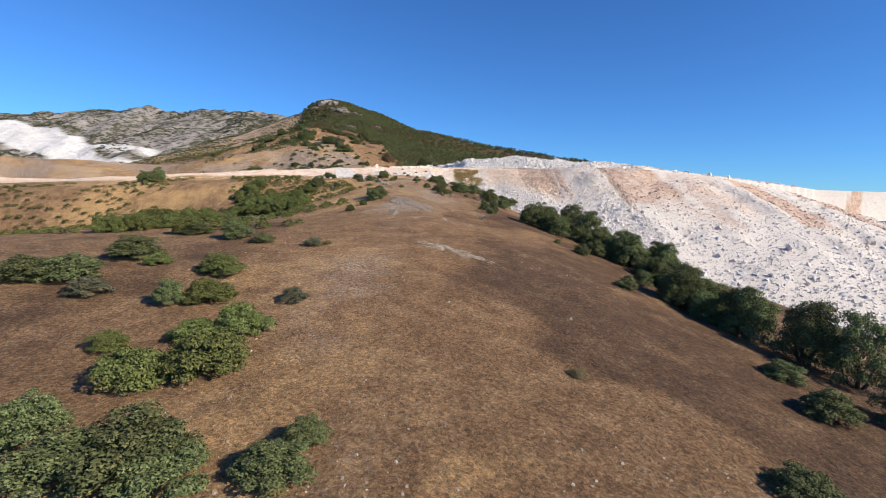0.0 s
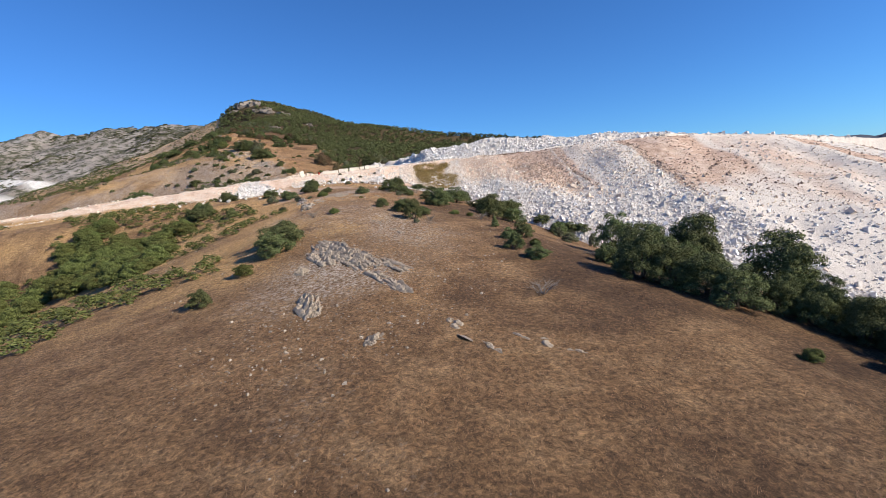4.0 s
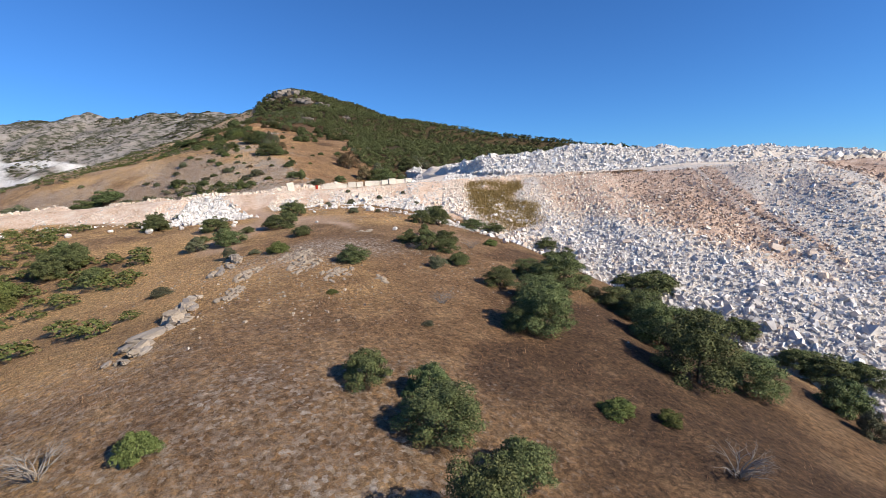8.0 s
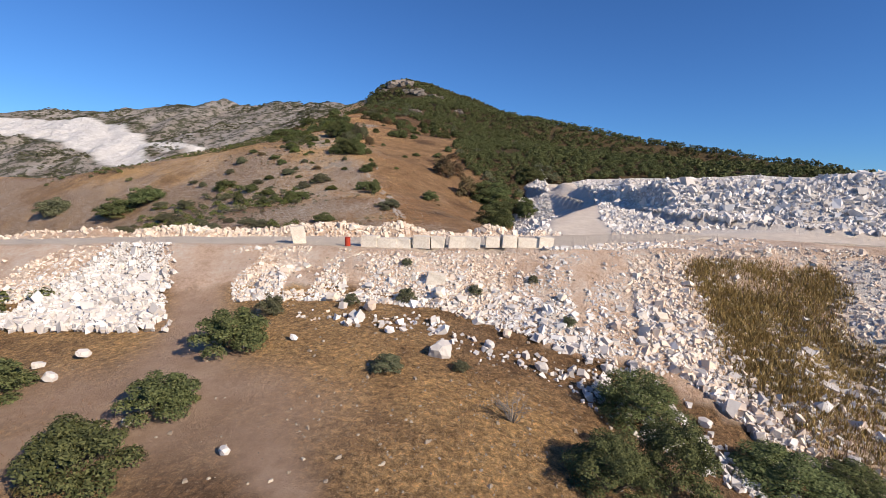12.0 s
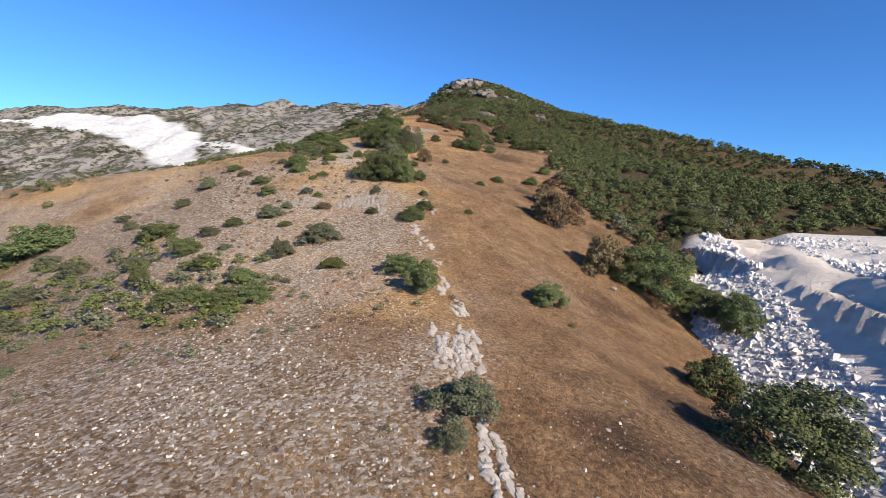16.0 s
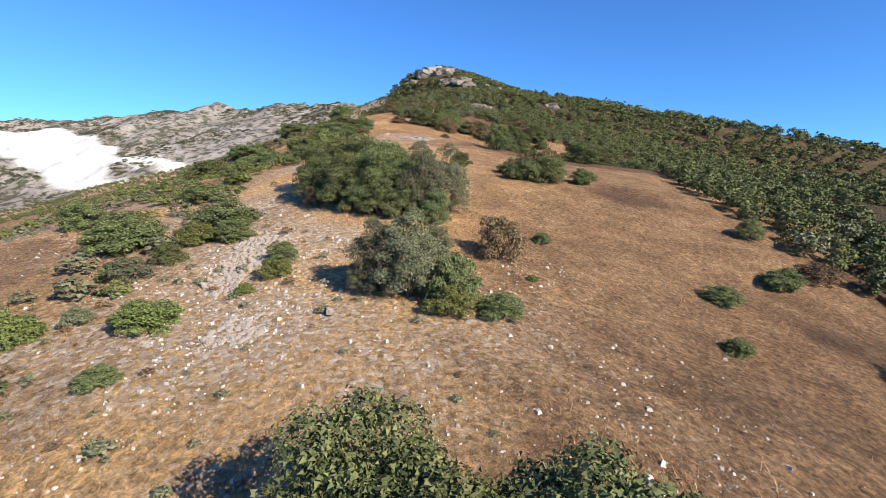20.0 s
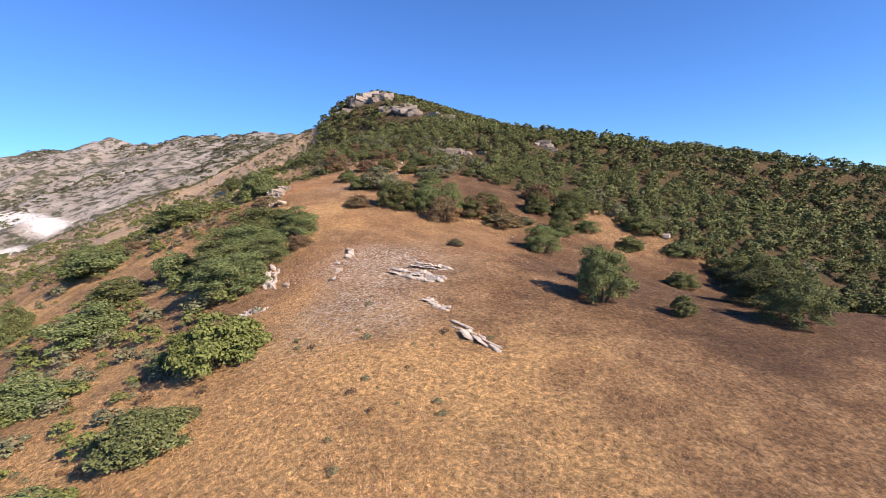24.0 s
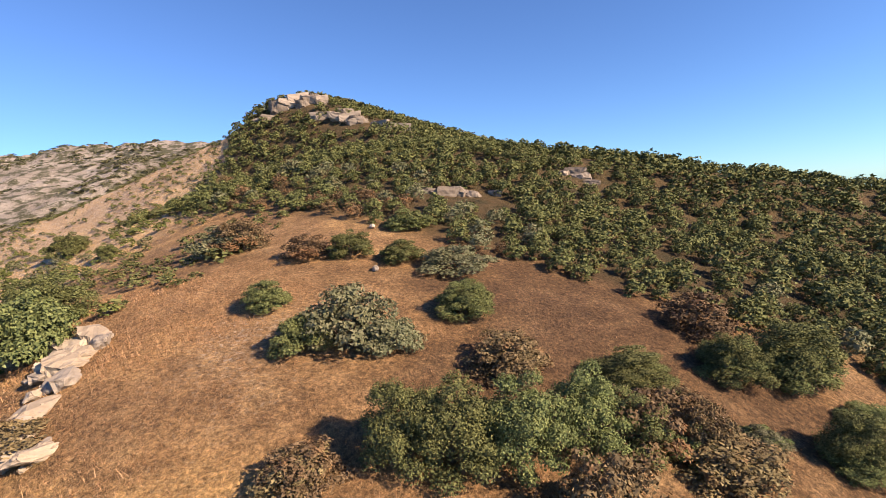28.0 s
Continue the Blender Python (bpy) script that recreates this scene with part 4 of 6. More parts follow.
def ledge(x, y, length, width, strike, label, seed, tall):
    """A crumbling step of rock made of stacked worn blocks."""
    rng = random.Random(seed)
    top = empty("rock_ledge", pose(x, y, height(x, y), 0, 0, strike), label, "rock ledge")
    c, s = math.cos(radians(strike)), math.sin(radians(strike))
    for _ in range(int(5 + 3.2 * length * width ** 0.5)):
        u, v = rng.uniform(-0.5, 0.5) * length, rng.gauss(0, 0.26) * width
        wx, wy = x + u * c - v * s, y + u * s + v * c
        k = tall * rng.lognormvariate(-0.1, 0.45) * 1.3
        ob = new("block", rng.choice(LEDGES))
        ob.parent = top
        ob.matrix_world = pose(wx, wy, height(wx, wy) + 0.12 * k, rng.uniform(-10, 14), rng.uniform(-12, 12), strike + rng.gauss(0, 18)) @ Matrix.Diagonal((k * rng.uniform(0.9, 1.7), k, k * rng.uniform(0.6, 1.0), 1))
    return top


GREY = "jagged grey schist blades jutting from the brown slope"
LOW = "low broken grey rock ribs in brown soil"
for k, (x, y, length, width, strike, tall) in enumerate([
        (-10.4, 129.8, 14.5, 3.6, 119, 0.95), (-12.4, 128.6, 8.0, 3.0, 116, 0.75), (-8.6, 126.4, 9.0, 3.2, 118, 0.6), (-4.7, 117.9, 9.6, 1.2, 119, 0.7), (-12.0, 113.9, 7.0, 1.7, 103, 0.9), (-14.6, 124.8, 2.8, 1.4, 112, 0.8),
        (-6.1, 104.4, 2.4, 0.8, 60, 0.5), (0.0, 106.8, 2.6, 0.7, 112, 0.45), (1.7, 102.6, 4.2, 0.7, 124, 0.35), (-4.3, 123.8, 6.5, 1.8, 128, 0.4)]):
    outcrop(x, y, length, width, strike, SCHIST, GREY if tall > 0.5 else LOW, 1 + k, tall * 0.82, 0.30, 34, 4.5, 7)
for k, (x, y, length, width, strike, tall) in enumerate([
        (1.4, 76.6, 10, 3.6, 145, 0.24), (5.2, 73.2, 7, 2.6, 150, 0.20), (-3.2, 79.5, 5, 1.6, 140, 0.22), (6, 103, 6, 0.8, 135, 0.22), (-3.5, 141, 5, 1.0, 118, 0.2), (-6.4, 146.5, 4, 0.8, 112, 0.2), (-1.2, 136.5, 3.4, 0.7, 122, 0.18), (-7.2, 177.8, 2.6, 1.0, 128, 0.3),
        (-15.3, 182.5, 7, 3.0, 85, 0.2), (-17.5, 187.5, 8, 3.6, 80, 0.2), (-11.5, 178.5, 6, 2.4, 80, 0.18), (-20.5, 181.5, 6, 2.0, 92, 0.3), (-12.4, 203, 3, 1.4, 60, 0.2), (-19.0, 174.0, 5, 2.0, 100, 0.25)]):
    outcrop(x, y, length, width, strike, SCHIST, LOW, 20 + k, tall * 1.0, 0.34, 26, 1.5, 18)
CRUMBLE = "crumbling grey rock ledge along the ridge edge"
for k, (x, y, length, width, strike, tall) in enumerate([(-20.0, 167.1, 4.0, 1.5, 70, 0.40), (-21.8, 173.1, 4.4, 1.8, 100, 0.45), (-20.8, 169.7, 2.6, 1.3, 110, 0.42), (-25.2, 188.5, 9, 2.2, 98, 0.42), (-19.8, 163.0, 3.0, 1.4, 90, 0.5)]):
    ledge(x, y, length, width, strike, CRUMBLE, 40 + k, tall)
WHITE = "white limestone rib running up the slope"
for k, (x, y, length, width, strike, tall) in enumerate([
        (-41.9, 293.5, 8.6, 3.4, 110, 0.32), (-35.8, 281.6, 10.5, 1.5, 119, 0.35), (-58.0, 323.0, 3.7, 0.8, 116, 0.5), (-55.4, 319.6, 3.7, 0.9, 109, 0.55), (-53.9, 318.9, 2.0, 0.8, 116, 0.45), (-51.4, 314.6, 1.4, 0.7, 107, 0.35),
        (-48.4, 308.2, 7.7, 0.9, 111, 0.4), (-44.7, 302.6, 4.6, 1.3, 120, 0.45), (-61.5, 332.6, 2.6, 1.1, 106, 0.35), (-58.3, 330.5, 2.6, 0.6, 117, 0.3)]):
    outcrop(x, y, length, width, strike, RIB, WHITE, 60 + k, tall * 0.55, 0.40, 12, 2.2, 4)
STRIPED = "weathered pale limestone pavement with parallel ribs"
for k, (x, y, length, width, strike) in enumerate([
        (-69.8, 329.8, 5.6, 6.8, 108), (-73.2, 327.4, 2.4, 1.6, 112), (-82.7, 331.7, 3.0, 2.2, 112), (-79.7, 327.2, 3.6, 4.4, 110), (-90.5, 359.0, 10.5, 3.2, 113), (-84.2, 348.9, 3.4, 2.4, 95), (-88.9, 353.8, 4.5, 1.8, 118), (-104.6, 389.4, 3.4, 2.0, 125), (-65.5, 326.6, 3.2, 2.4, 108)]):
    outcrop(x, y, length, width, strike, PAVED, STRIPED, 80 + k, 0.085, 0.24, 16, 0.7, 12)
BIG = "cracked grey-white limestone outcrop in golden grass"
for k, (x, y, length, width, strike, tall) in enumerate([
        (-99.9, 391.0, 2.6, 1.6, 103, 0.6), (-95.2, 390.7, 5.3, 1.6, 121, 0.6), (-92.9, 386.2, 4.0, 1.8, 135, 0.55), (-97.9, 396.6, 2.0, 0.7, 140, 0.5), (-119.6, 430.9, 3.0, 1.7, 15, 0.5), (-102.9, 436.8, 7.4, 2.2, 150, 0.55), (-100.0, 428.4, 4.2, 1.1, 129, 0.45),
        (-96.0, 421.5, 6.5, 0.9, 129, 0.3), (-112.9, 444.3, 3.7, 0.9, 112, 0.6), (-112.8, 438.6, 1.6, 0.8, 100, 0.55), (-121.4, 439.5, 9.0, 1.4, 111, 0.45), (-101.6, 439.9, 5.0, 1.4, 165, 0.35)]):
    outcrop(x, y, length, width, strike, RIB, BIG, 100 + k, tall * 0.65, 0.46, 22, 2.6, 8)
for k, (x, y, length, width, strike, tall) in enumerate([(-139.0, 480.4, 8.5, 3.4, 112, 1.1), (-136.0, 472.4, 5.0, 2.2, 100, 0.8), (-133.5, 470.2, 1.6, 1.2, 80, 0.7)]):
    ledge(x, y, length, width, strike, "grey limestone ledge at the edge of the grassy shoulder", 120 + k, tall)


# ---- crags on the hill ----
def crag(x, y, z, size, turn, seed, label, count=3):
    rng = random.Random(seed)
    top = empty("crag", pose(x, y, z, 0, 0, turn), label, "crag")
    c, sn = math.cos(radians(turn)), math.sin(radians(turn))
    for k in range(count * 3):
        ob = new("rock_face", rng.choice(CRAG_FACES))
        ob.parent = top
        s = size * rng.uniform(0.25, 0.62)
        u, v = rng.uniform(-0.55, 0.55) * size * 0.5 * count, rng.gauss(0, 0.14) * size
        wx, wy = x + u * c - v * sn, y + u * sn + v * c
        ob.matrix_world = pose(wx, wy, height(wx, wy) - s * 0.04, rng.uniform(-12, 12), rng.uniform(-12, 12), turn + rng.gauss(0, 22)) @ Matrix.Diagonal((s * 1.15, s * 1.2, s * rng.uniform(0.75, 1.15), 1))
    return top


CRAG_FACES = [worn(560 + k, M_CRAG, (1, 0.7, 0.72), 12, 0.045, 3) for k in range(6)]
CRAG = "rugged grey limestone crag rising from the oak scrub"
crag(-176, 690, 140, 17, 10, 1, "grey limestone cliff at the hill's summit", 3)
crag(-160, 694, 142, 14, 20, 2, "grey limestone cliff at the hill's summit", 2)
crag(-146, 668, 129, 17, -10, 3, CRAG, 3)
crag(-125, 660, 124, 14, -15, 4, CRAG, 3)
crag(-88, 634, 109, 11, 15, 5, CRAG, 2)
crag(-104, 532, 88, 6.5, 0, 6, CRAG, 4)
crag(-77, 547, 87, 7, -35, 7, CRAG, 2)
crag(-113, 536, 89, 3.2, 20, 8, CRAG, 2)


# ---- the haul road's marble blocks and drum ----
def sawn_block(x, y, wide, deep, tall, turn, seed, label, lean=0.0):
    rng = random.Random(seed)
    bm = bmesh.new()
    bmesh.ops.create_cube(bm, size=1.0)
    for v in bm.verts:
        v.co = Vector((v.co.x * wide, v.co.y * deep, (v.co.z + 0.5) * tall)) + Vector((rng.uniform(-1, 1), rng.uniform(-1, 1), rng.uniform(-0.6, 0.6))) * 0.07
    bmesh.ops.bevel(bm, geom=bm.edges[:], offset=0.035, segments=2, affect="EDGES")
    me = bpy.data.meshes.new("marble_block")
    bm.to_mesh(me)
    bm.free()
    me.materials.append(M_BLOCK)
    ob = new("marble_block", me)
    z = min(height(x + dx, y + dy) for dx in (-0.5, 0.5) for dy in (-0.5, 0.5))
    ob.matrix_world = pose(x, y, z - 0.04, 0, lean, turn)
    return tagged(ob, label, "stone block", "marble blocks along the road")


BLOCK = "sawn cream-white marble block standing on the road's edge"
for k, (wide, tall, turn) in enumerate([(1.55, 1.5, 4), (2.0, 1.25, 3), (1.55, 1.3, 5), (1.7, 1.6, 6), (1.35, 1.5, 7), (1.6, 1.5, 14), (1.5, 1.35, 3), (1.3, 1.35, 14), (1.45, 1.6, 16), (1.9, 1.25, 12), (1.5, 1.4, 24)]):
    f = k / 10
    sawn_block(-26.3 + 17.5 * f + (0.1 if k % 2 else -0.05), 242.6 + 1.6 * f + 0.8 * f * f, wide * 1.03, 1.3, tall * 0.78, turn, 50 + k, BLOCK)
sawn_block(-34.3, 242.6, 1.4, 1.0, 1.9, 24, 70, "tall upright cream marble block leaning beside the road", -9)


def drum(x, y):
    bm = bmesh.new()
    rings = [(0.0, 0.27), (0.02, 0.29), (0.30, 0.285), (0.32, 0.30), (0.34, 0.285), (0.60, 0.285), (0.62, 0.30), (0.64, 0.285), (0.90, 0.285), (0.93, 0.295), (0.93, 0.27), (0.91, 0.26)]
    loops = [[bm.verts.new((r * math.cos(a), r * math.sin(a), z)) for a in np.linspace(0, 2 * math.pi, 25)[:-1]] for z, r in rings]
    for a, b in zip(loops, loops[1:]):
        for i in range(24):
            bm.faces.new((a[i], a[(i + 1) % 24], b[(i + 1) % 24], b[i]))
    bm.faces.new(loops[0][::-1])
    bm.faces.new(loops[-1])
    top = empty("oil_drum", pose(x, y, height(x, y) - 0.02, 4, 0, 0), "small red metal drum standing by the marble blocks", "drum")
    part("barrel", bm, M_RED, top)
    bm = bmesh.new()
    bmesh.ops.create_cone(bm, segments=12, radius1=0.035, radius2=0.035, depth=0.03, cap_ends=True, matrix=Matrix.Translation((0.15, 0, 0.925)))
    part("bung", bm, M_RED, top)


drum(-28.5, 241.8)
sawn_block(-18.0, 236.9, 1.7, 1.2, 1.1, 12, 71, "rejected marble block half buried in the embankment", 8)


# ---- plants ----
def leaf_cloud(seed, blobs, count, leaf, droop=0.25, spiky=0.0):
    """Leaf sprays over several round lobes: vertices and quads. blobs: rows of centre and radii."""
    rng = np.random.default_rng(seed)
    blobs = np.asarray(blobs, float)
    share = (blobs[:, 3] * blobs[:, 4] * blobs[:, 5]) ** 0.67
    pick = rng.choice(len(blobs), count, p=share / share.sum())
    n = rng.normal(0, 1, (count, 3))
    n /= np.linalg.norm(n, axis=1)[:, None]
    n[:, 2] = np.where(n[:, 2] < -0.35, -n[:, 2] * 0.6, n[:, 2])
    reach = rng.uniform(0.55, 1.0, count) ** 0.45 * (1 + rng.normal(0, 0.12 + spiky * 0.1, count))
    c = blobs[pick, :3] + blobs[pick, 3:] * n * reach[:, None]
    # frame of each spray: outward, with some scatter
    out = n + rng.normal(0, 0.55, (count, 3)) + np.array([0, 0, 0.25])
    out /= np.linalg.norm(out, axis=1)[:, None]
    side = np.cross(out, rng.normal(0, 1, (count, 3)))
    side /= np.linalg.norm(side, axis=1)[:, None]
    along = np.cross(side, out)
    s = leaf * rng.uniform(0.6, 1.35, count)[:, None]
    tip = along * s * 1.1 + out * s * (0.35 - droop)
    wide = side * s * 0.62
    v = np.stack([c - along * s * 0.55 + wide, c + tip, c - along * s * 0.55 - wide], 1)
    v[:, :, 2] = np.maximum(v[:, :, 2], 0.01)
    return v.reshape(-1, 3), np.arange(3 * count).reshape(-1, 3)


def stems_mesh(name, seed, count, reach, tall, thick, material, forks=2):
    """Tapered woody stems that spread from the root."""
    rng = random.Random(seed)
    bm = bmesh.new()

    def limb(a, b, r0, r1, sides=5):
        d = (b - a).normalized()
        s = d.orthogonal().normalized()
        q = d.cross(s)
        rings = []
        for p, r in ((a, r0), ((a + b) / 2 + Vector((rng.gauss(0, 1), rng.gauss(0, 1), rng.gauss(0, 0.5))) * (b - a).length * 0.07, (r0 + r1) / 2), (b, r1)):
            rings.append([bm.verts.new(p + (s * math.cos(t) + q * math.sin(t)) * r) for t in [2 * math.pi * i / sides for i in range(sides)]])
        for u, v in zip(rings, rings[1:]):
            for i in range(sides):
                bm.faces.new((u[i], u[(i + 1) % sides], v[(i + 1) % sides], v[i]))
        bm.faces.new(rings[-1])

    for _ in range(count):
        t = rng.uniform(0, 2 * math.pi)
        base = Vector((math.cos(t), math.sin(t), -1.2)) * thick * 0.8
        end = Vector((math.cos(t) * reach * rng.uniform(0.2, 0.7), math.sin(t) * reach * rng.uniform(0.2, 0.7), tall * rng.uniform(0.5, 0.8)))
        limb(base, end, thick, thick * 0.55)
        for _ in range(forks):
            w = t + rng.uniform(-1.1, 1.1)
            tip = end + Vector((math.cos(w) * reach * 0.4, math.sin(w) * reach * 0.4, tall * rng.uniform(0.05, 0.35)))
            limb(end, tip, thick * 0.5, thick * 0.15, 4)
            if forks > 2:
                for _ in range(2):
                    w += rng.uniform(-0.8, 0.8)
                    limb(tip, tip + Vector((math.cos(w) * reach * 0.22, math.sin(w) * reach * 0.22, tall * rng.uniform(-0.05, 0.2))), thick * 0.18, thick * 0.06, 3)
    me = bpy.data.meshes.new(name)
    bm.to_mesh(me)
    bm.free()
    me.materials.append(material)
    return me


def lobes(seed, count, tall, core=0.27):
    """Lobes of a crown one metre wide: a core and many small clumps over an uneven dome."""
    rng = random.Random(seed)
    rows = [(0, 0, tall * 0.42, core, core, tall * 0.38)]
    lean, squeeze = rng.uniform(0, 6.28), rng.uniform(0.78, 0.95)
    for k in range(count * 3):
        a = 2.399963 * k + rng.uniform(-0.3, 0.3)
        up = (k + 0.5) / (count * 3)
        ring = math.sqrt(max(1 - up * up, 0.02)) if up > 0.25 else 0.80 + 0.7 * up
        reach = 0.37 * ring * rng.uniform(0.72, 1.12) * (1.0 if math.cos(a - lean) > 0 else squeeze)
        r = rng.uniform(0.075, 0.155) * (1.1 - 0.25 * up)
        rows.append((reach * math.cos(a), reach * math.sin(a), tall * (0.10 + 0.74 * up * rng.uniform(0.82, 1.1)), r, r * rng.uniform(0.8, 1.15), r * rng.uniform(0.75, 1.15) * (0.55 + 0.5 * tall)))
    return rows


def shrub(kind, seed, material, tall, count, leaf, label, lobe_n=7, thick=0.018, category="shrub"):
    top = empty(kind, Matrix.Identity(4), label, category)
    v, f = leaf_cloud(seed, lobes(seed, lobe_n, tall), count, leaf)
    part("crown", mesh_of("crown", v, f, material), material, top)
    part("trunk", stems_mesh("trunk", seed, 5 if category == "shrub" else 3, 0.34, tall * 0.52, thick, M_BARK), M_BARK, top)
    return top


def cone_bush(seed):
    top = empty("juniper", Matrix.Identity(4), "small dark cone-shaped juniper standing on the slope", "juniper")
    rows = [(0, 0, 0.25 + 0.32 * k, 0.45 - 0.085 * k, 0.45 - 0.085 * k, 0.28) for k in range(5)]
    v, f = leaf_cloud(seed, rows, 2400, 0.05, 0.0)
    part("crown", mesh_of("crown", v, f, M_LEAF), M_LEAF, top)
    part("trunk", stems_mesh("trunk", seed, 2, 0.1, 0.8, 0.03, M_BARK), M_BARK, top)
    return top


def dead_bush(seed):
    top = empty("bare_shrub", Matrix.Identity(4), "leafless grey thorny shrub with bare twigs", "shrub")
    part("branching", stems_mesh("branching", seed, 16, 0.55, 0.62, 0.016, M_TWIG, 4), M_TWIG, top)
    part("root", stems_mesh("root", seed + 1, 3, 0.12, 0.12, 0.03, M_BARK, 1), M_BARK, top)
    return top


GREEN = [shrub("shrub", 400 + k, M_LEAF, 0.74 + 0.05 * (k % 3), 9500, 0.018, "dense dark green evergreen shrub on dry ground", 7 + k % 3) for k in range(5)]
BRIGHT = [shrub("juniper_shrub", 420 + k, M_LEAF_B, 0.50 + 0.06 * (k % 2), 8500, 0.018, "low bright green juniper shrub spreading over dry grass", 8) for k in range(4)]
GREYISH = [shrub("grey_shrub", 440 + k, M_LEAF_G, 0.60 + 0.06 * (k % 2), 6500, 0.019, "grey-green scrubby bush among dry grass and stones", 7) for k in range(4)]
DRY = [shrub("dry_shrub", 460 + k, M_LEAF_D, 0.72, 5200, 0.019, "half-dry brownish shrub with thinning leaves", 8, 0.016) for k in range(3)]
OAK = [shrub("oak_tree", 480 + k, M_LEAF, 0.98 + 0.06 * (k % 2), 19000, 0.0125, "bushy dark green oak with a rounded crown", 10, 0.03, "tree") for k in range(5)]
TALL = [shrub("oak_tree", 490 + k, M_LEAF, 1.30 + 0.1 * (k % 2), 26000, 0.0112, "tall bushy dark green oak growing in a thicket", 13, 0.03, "tree") for k in range(3)]
PALE = [shrub("grey_oak", 495 + k, M_LEAF_G, 1.15 + 0.1 * k, 20000, 0.0120, "bushy grey-green oak beside a darker shrub", 13, 0.03, "tree") for k in range(2)]
CONE = [cone_bush(500)]
DEAD = [dead_bush(510 + k) for k in range(2)]
PLANTED = random.Random(6)
USED = set()


def crown_size(m):
    """Width and height of a model's crown."""
    co = np.empty(len(m.children[0].data.vertices) * 3, np.float32)
    m.children[0].data.vertices.foreach_get("co", co)
    co = co.reshape(-1, 3)
    return float(np.percentile(np.abs(co[:, :2]), 96)) * 2, float(np.percentile(co[:, 2], 99))


SIZES = {m.name: crown_size(m) for m in GREEN + BRIGHT + GREYISH + DRY + OAK + TALL + PALE + CONE + DEAD}


def plant(models, sites):
    """Sites: x, y, width and, where it is known, height."""
    every = []
    for x, y, w, *h in sites:
        if h or w <= (6.6 if models is OAK else 5.2):
            every.append((x, y, w, h[0] if h else 0))
            continue
        # a wide thicket is several plants that grow into one another
        n = min(3 + int((w - 5.2) / 1.5), 6)
        turn = PLANTED.uniform(0, 6.28)
        for k in range(n):
            a, r = turn + 6.283 * k / n + PLANTED.uniform(-0.3, 0.3), w * PLANTED.uniform(0.20, 0.33)
            every.append((x + r * math.cos(a), y + r * math.sin(a), min(w * PLANTED.uniform(0.40, 0.58), 5.0), 0))
    for x, y, w, h in every:
        m = PLANTED.choice(models)
        wide, tall = SIZES[m.name]
        s = w / wide * PLANTED.uniform(0.97, 1.08)
        sz = h / tall * 1.04 if h else s * PLANTED.uniform(0.8, 1.1)
        low = min(height(x + dx * w, y + dy * w) for dx, dy in ((0, 0), (0.25, 0), (-0.25, 0), (0, 0.25), (0, -0.25)))
        at = pose(x, y, low - 0.03 * w, 0, 0, PLANTED.uniform(0, 360)) @ Matrix.Diagonal((s, s * PLANTED.uniform(0.85, 1.05), sz, 1))
        if m.name in USED:
            ob = copy_thing(m, at)
            ob.matrix_world = at
        else:
            USED.add(m.name)
            m.matrix_world = at


plant(GREEN, [(-19.6, 23.5, 4.8, 2.4), (-14.5, 23.6, 4.2, 2.1), (-8.9, 24.3, 3.8, 1.9), (-16.2, 24.4, 5.5, 3.5), (-23.9, 26.5, 3.5, 2.8), (-7.7, 27.0, 2.5, 1.6), (23.9, 29.2, 3.9, 1.9), (35.9, 42.4, 4.6, 2.8), (-28.4, 48.7, 2.8, 2.6), (38.1, 51.3, 4.0, 2.1), (-47.1, 53.5, 5.6, 2.8), (-43.1, 55.0, 6.1, 3.0), (-42.3, 65.0, 6.0, 3.1), (-29.2, 77.0, 3.2, 1.6), (30.4, 77.4, 3.1, 2.4), (-34.7, 79.7, 5.6, 3.1), (-43.0, 84.4, 4.4, 2.2), (27.9, 95.7, 3.2, 2.3), (-23.6, 120.4, 2.2, 1.7), (11.9, 125.8, 0.8, 0.4), (12.4, 127.0, 2.4, 1.4), (10.9, 131.3, 2.3, 2.0), (14.3, 133.3, 1.2, 0.8), (-20.0, 135.6, 4.4, 3.0)])
plant(GREEN, [(11.8, 137.6, 2.1, 1.6), (14.4, 139.5, 2.7, 2.6), (-19.4, 140.3, 5.4, 3.3), (1.0, 154.1, 2.3, 1.6), (-2.7, 159.1, 2.4, 1.7), (-6.0, 159.8, 2.2, 1.6), (48.6, 167.6, 5.7, 3.8), (39.6, 181.4, 3.7, 1.9), (37.4, 182.6, 4.4, 2.5), (-10.9, 184.3, 3.4, 1.7), (35.7, 185.1, 4.0, 2.0), (0.1, 188.8, 2.2, 1.5), (32.9, 191.0, 3.6, 2.3), (-43.2, 192.8, 3.1, 2.1), (-5.9, 196.7, 2.5, 1.8), (27.9, 202.1, 6.5, 3.6), (-1.3, 202.3, 3.0, 1.6), (-31.6, 202.9, 4.7, 2.4), (-21.2, 203.2, 2.4, 1.4), (-4.1, 203.8, 1.2, 1.7), (24.9, 204.9, 3.2, 2.0), (14.6, 207.2, 3.1, 1.6), (-37.3, 207.4, 1.7, 0.9), (-31.5, 210.3, 1.9, 1.0)])
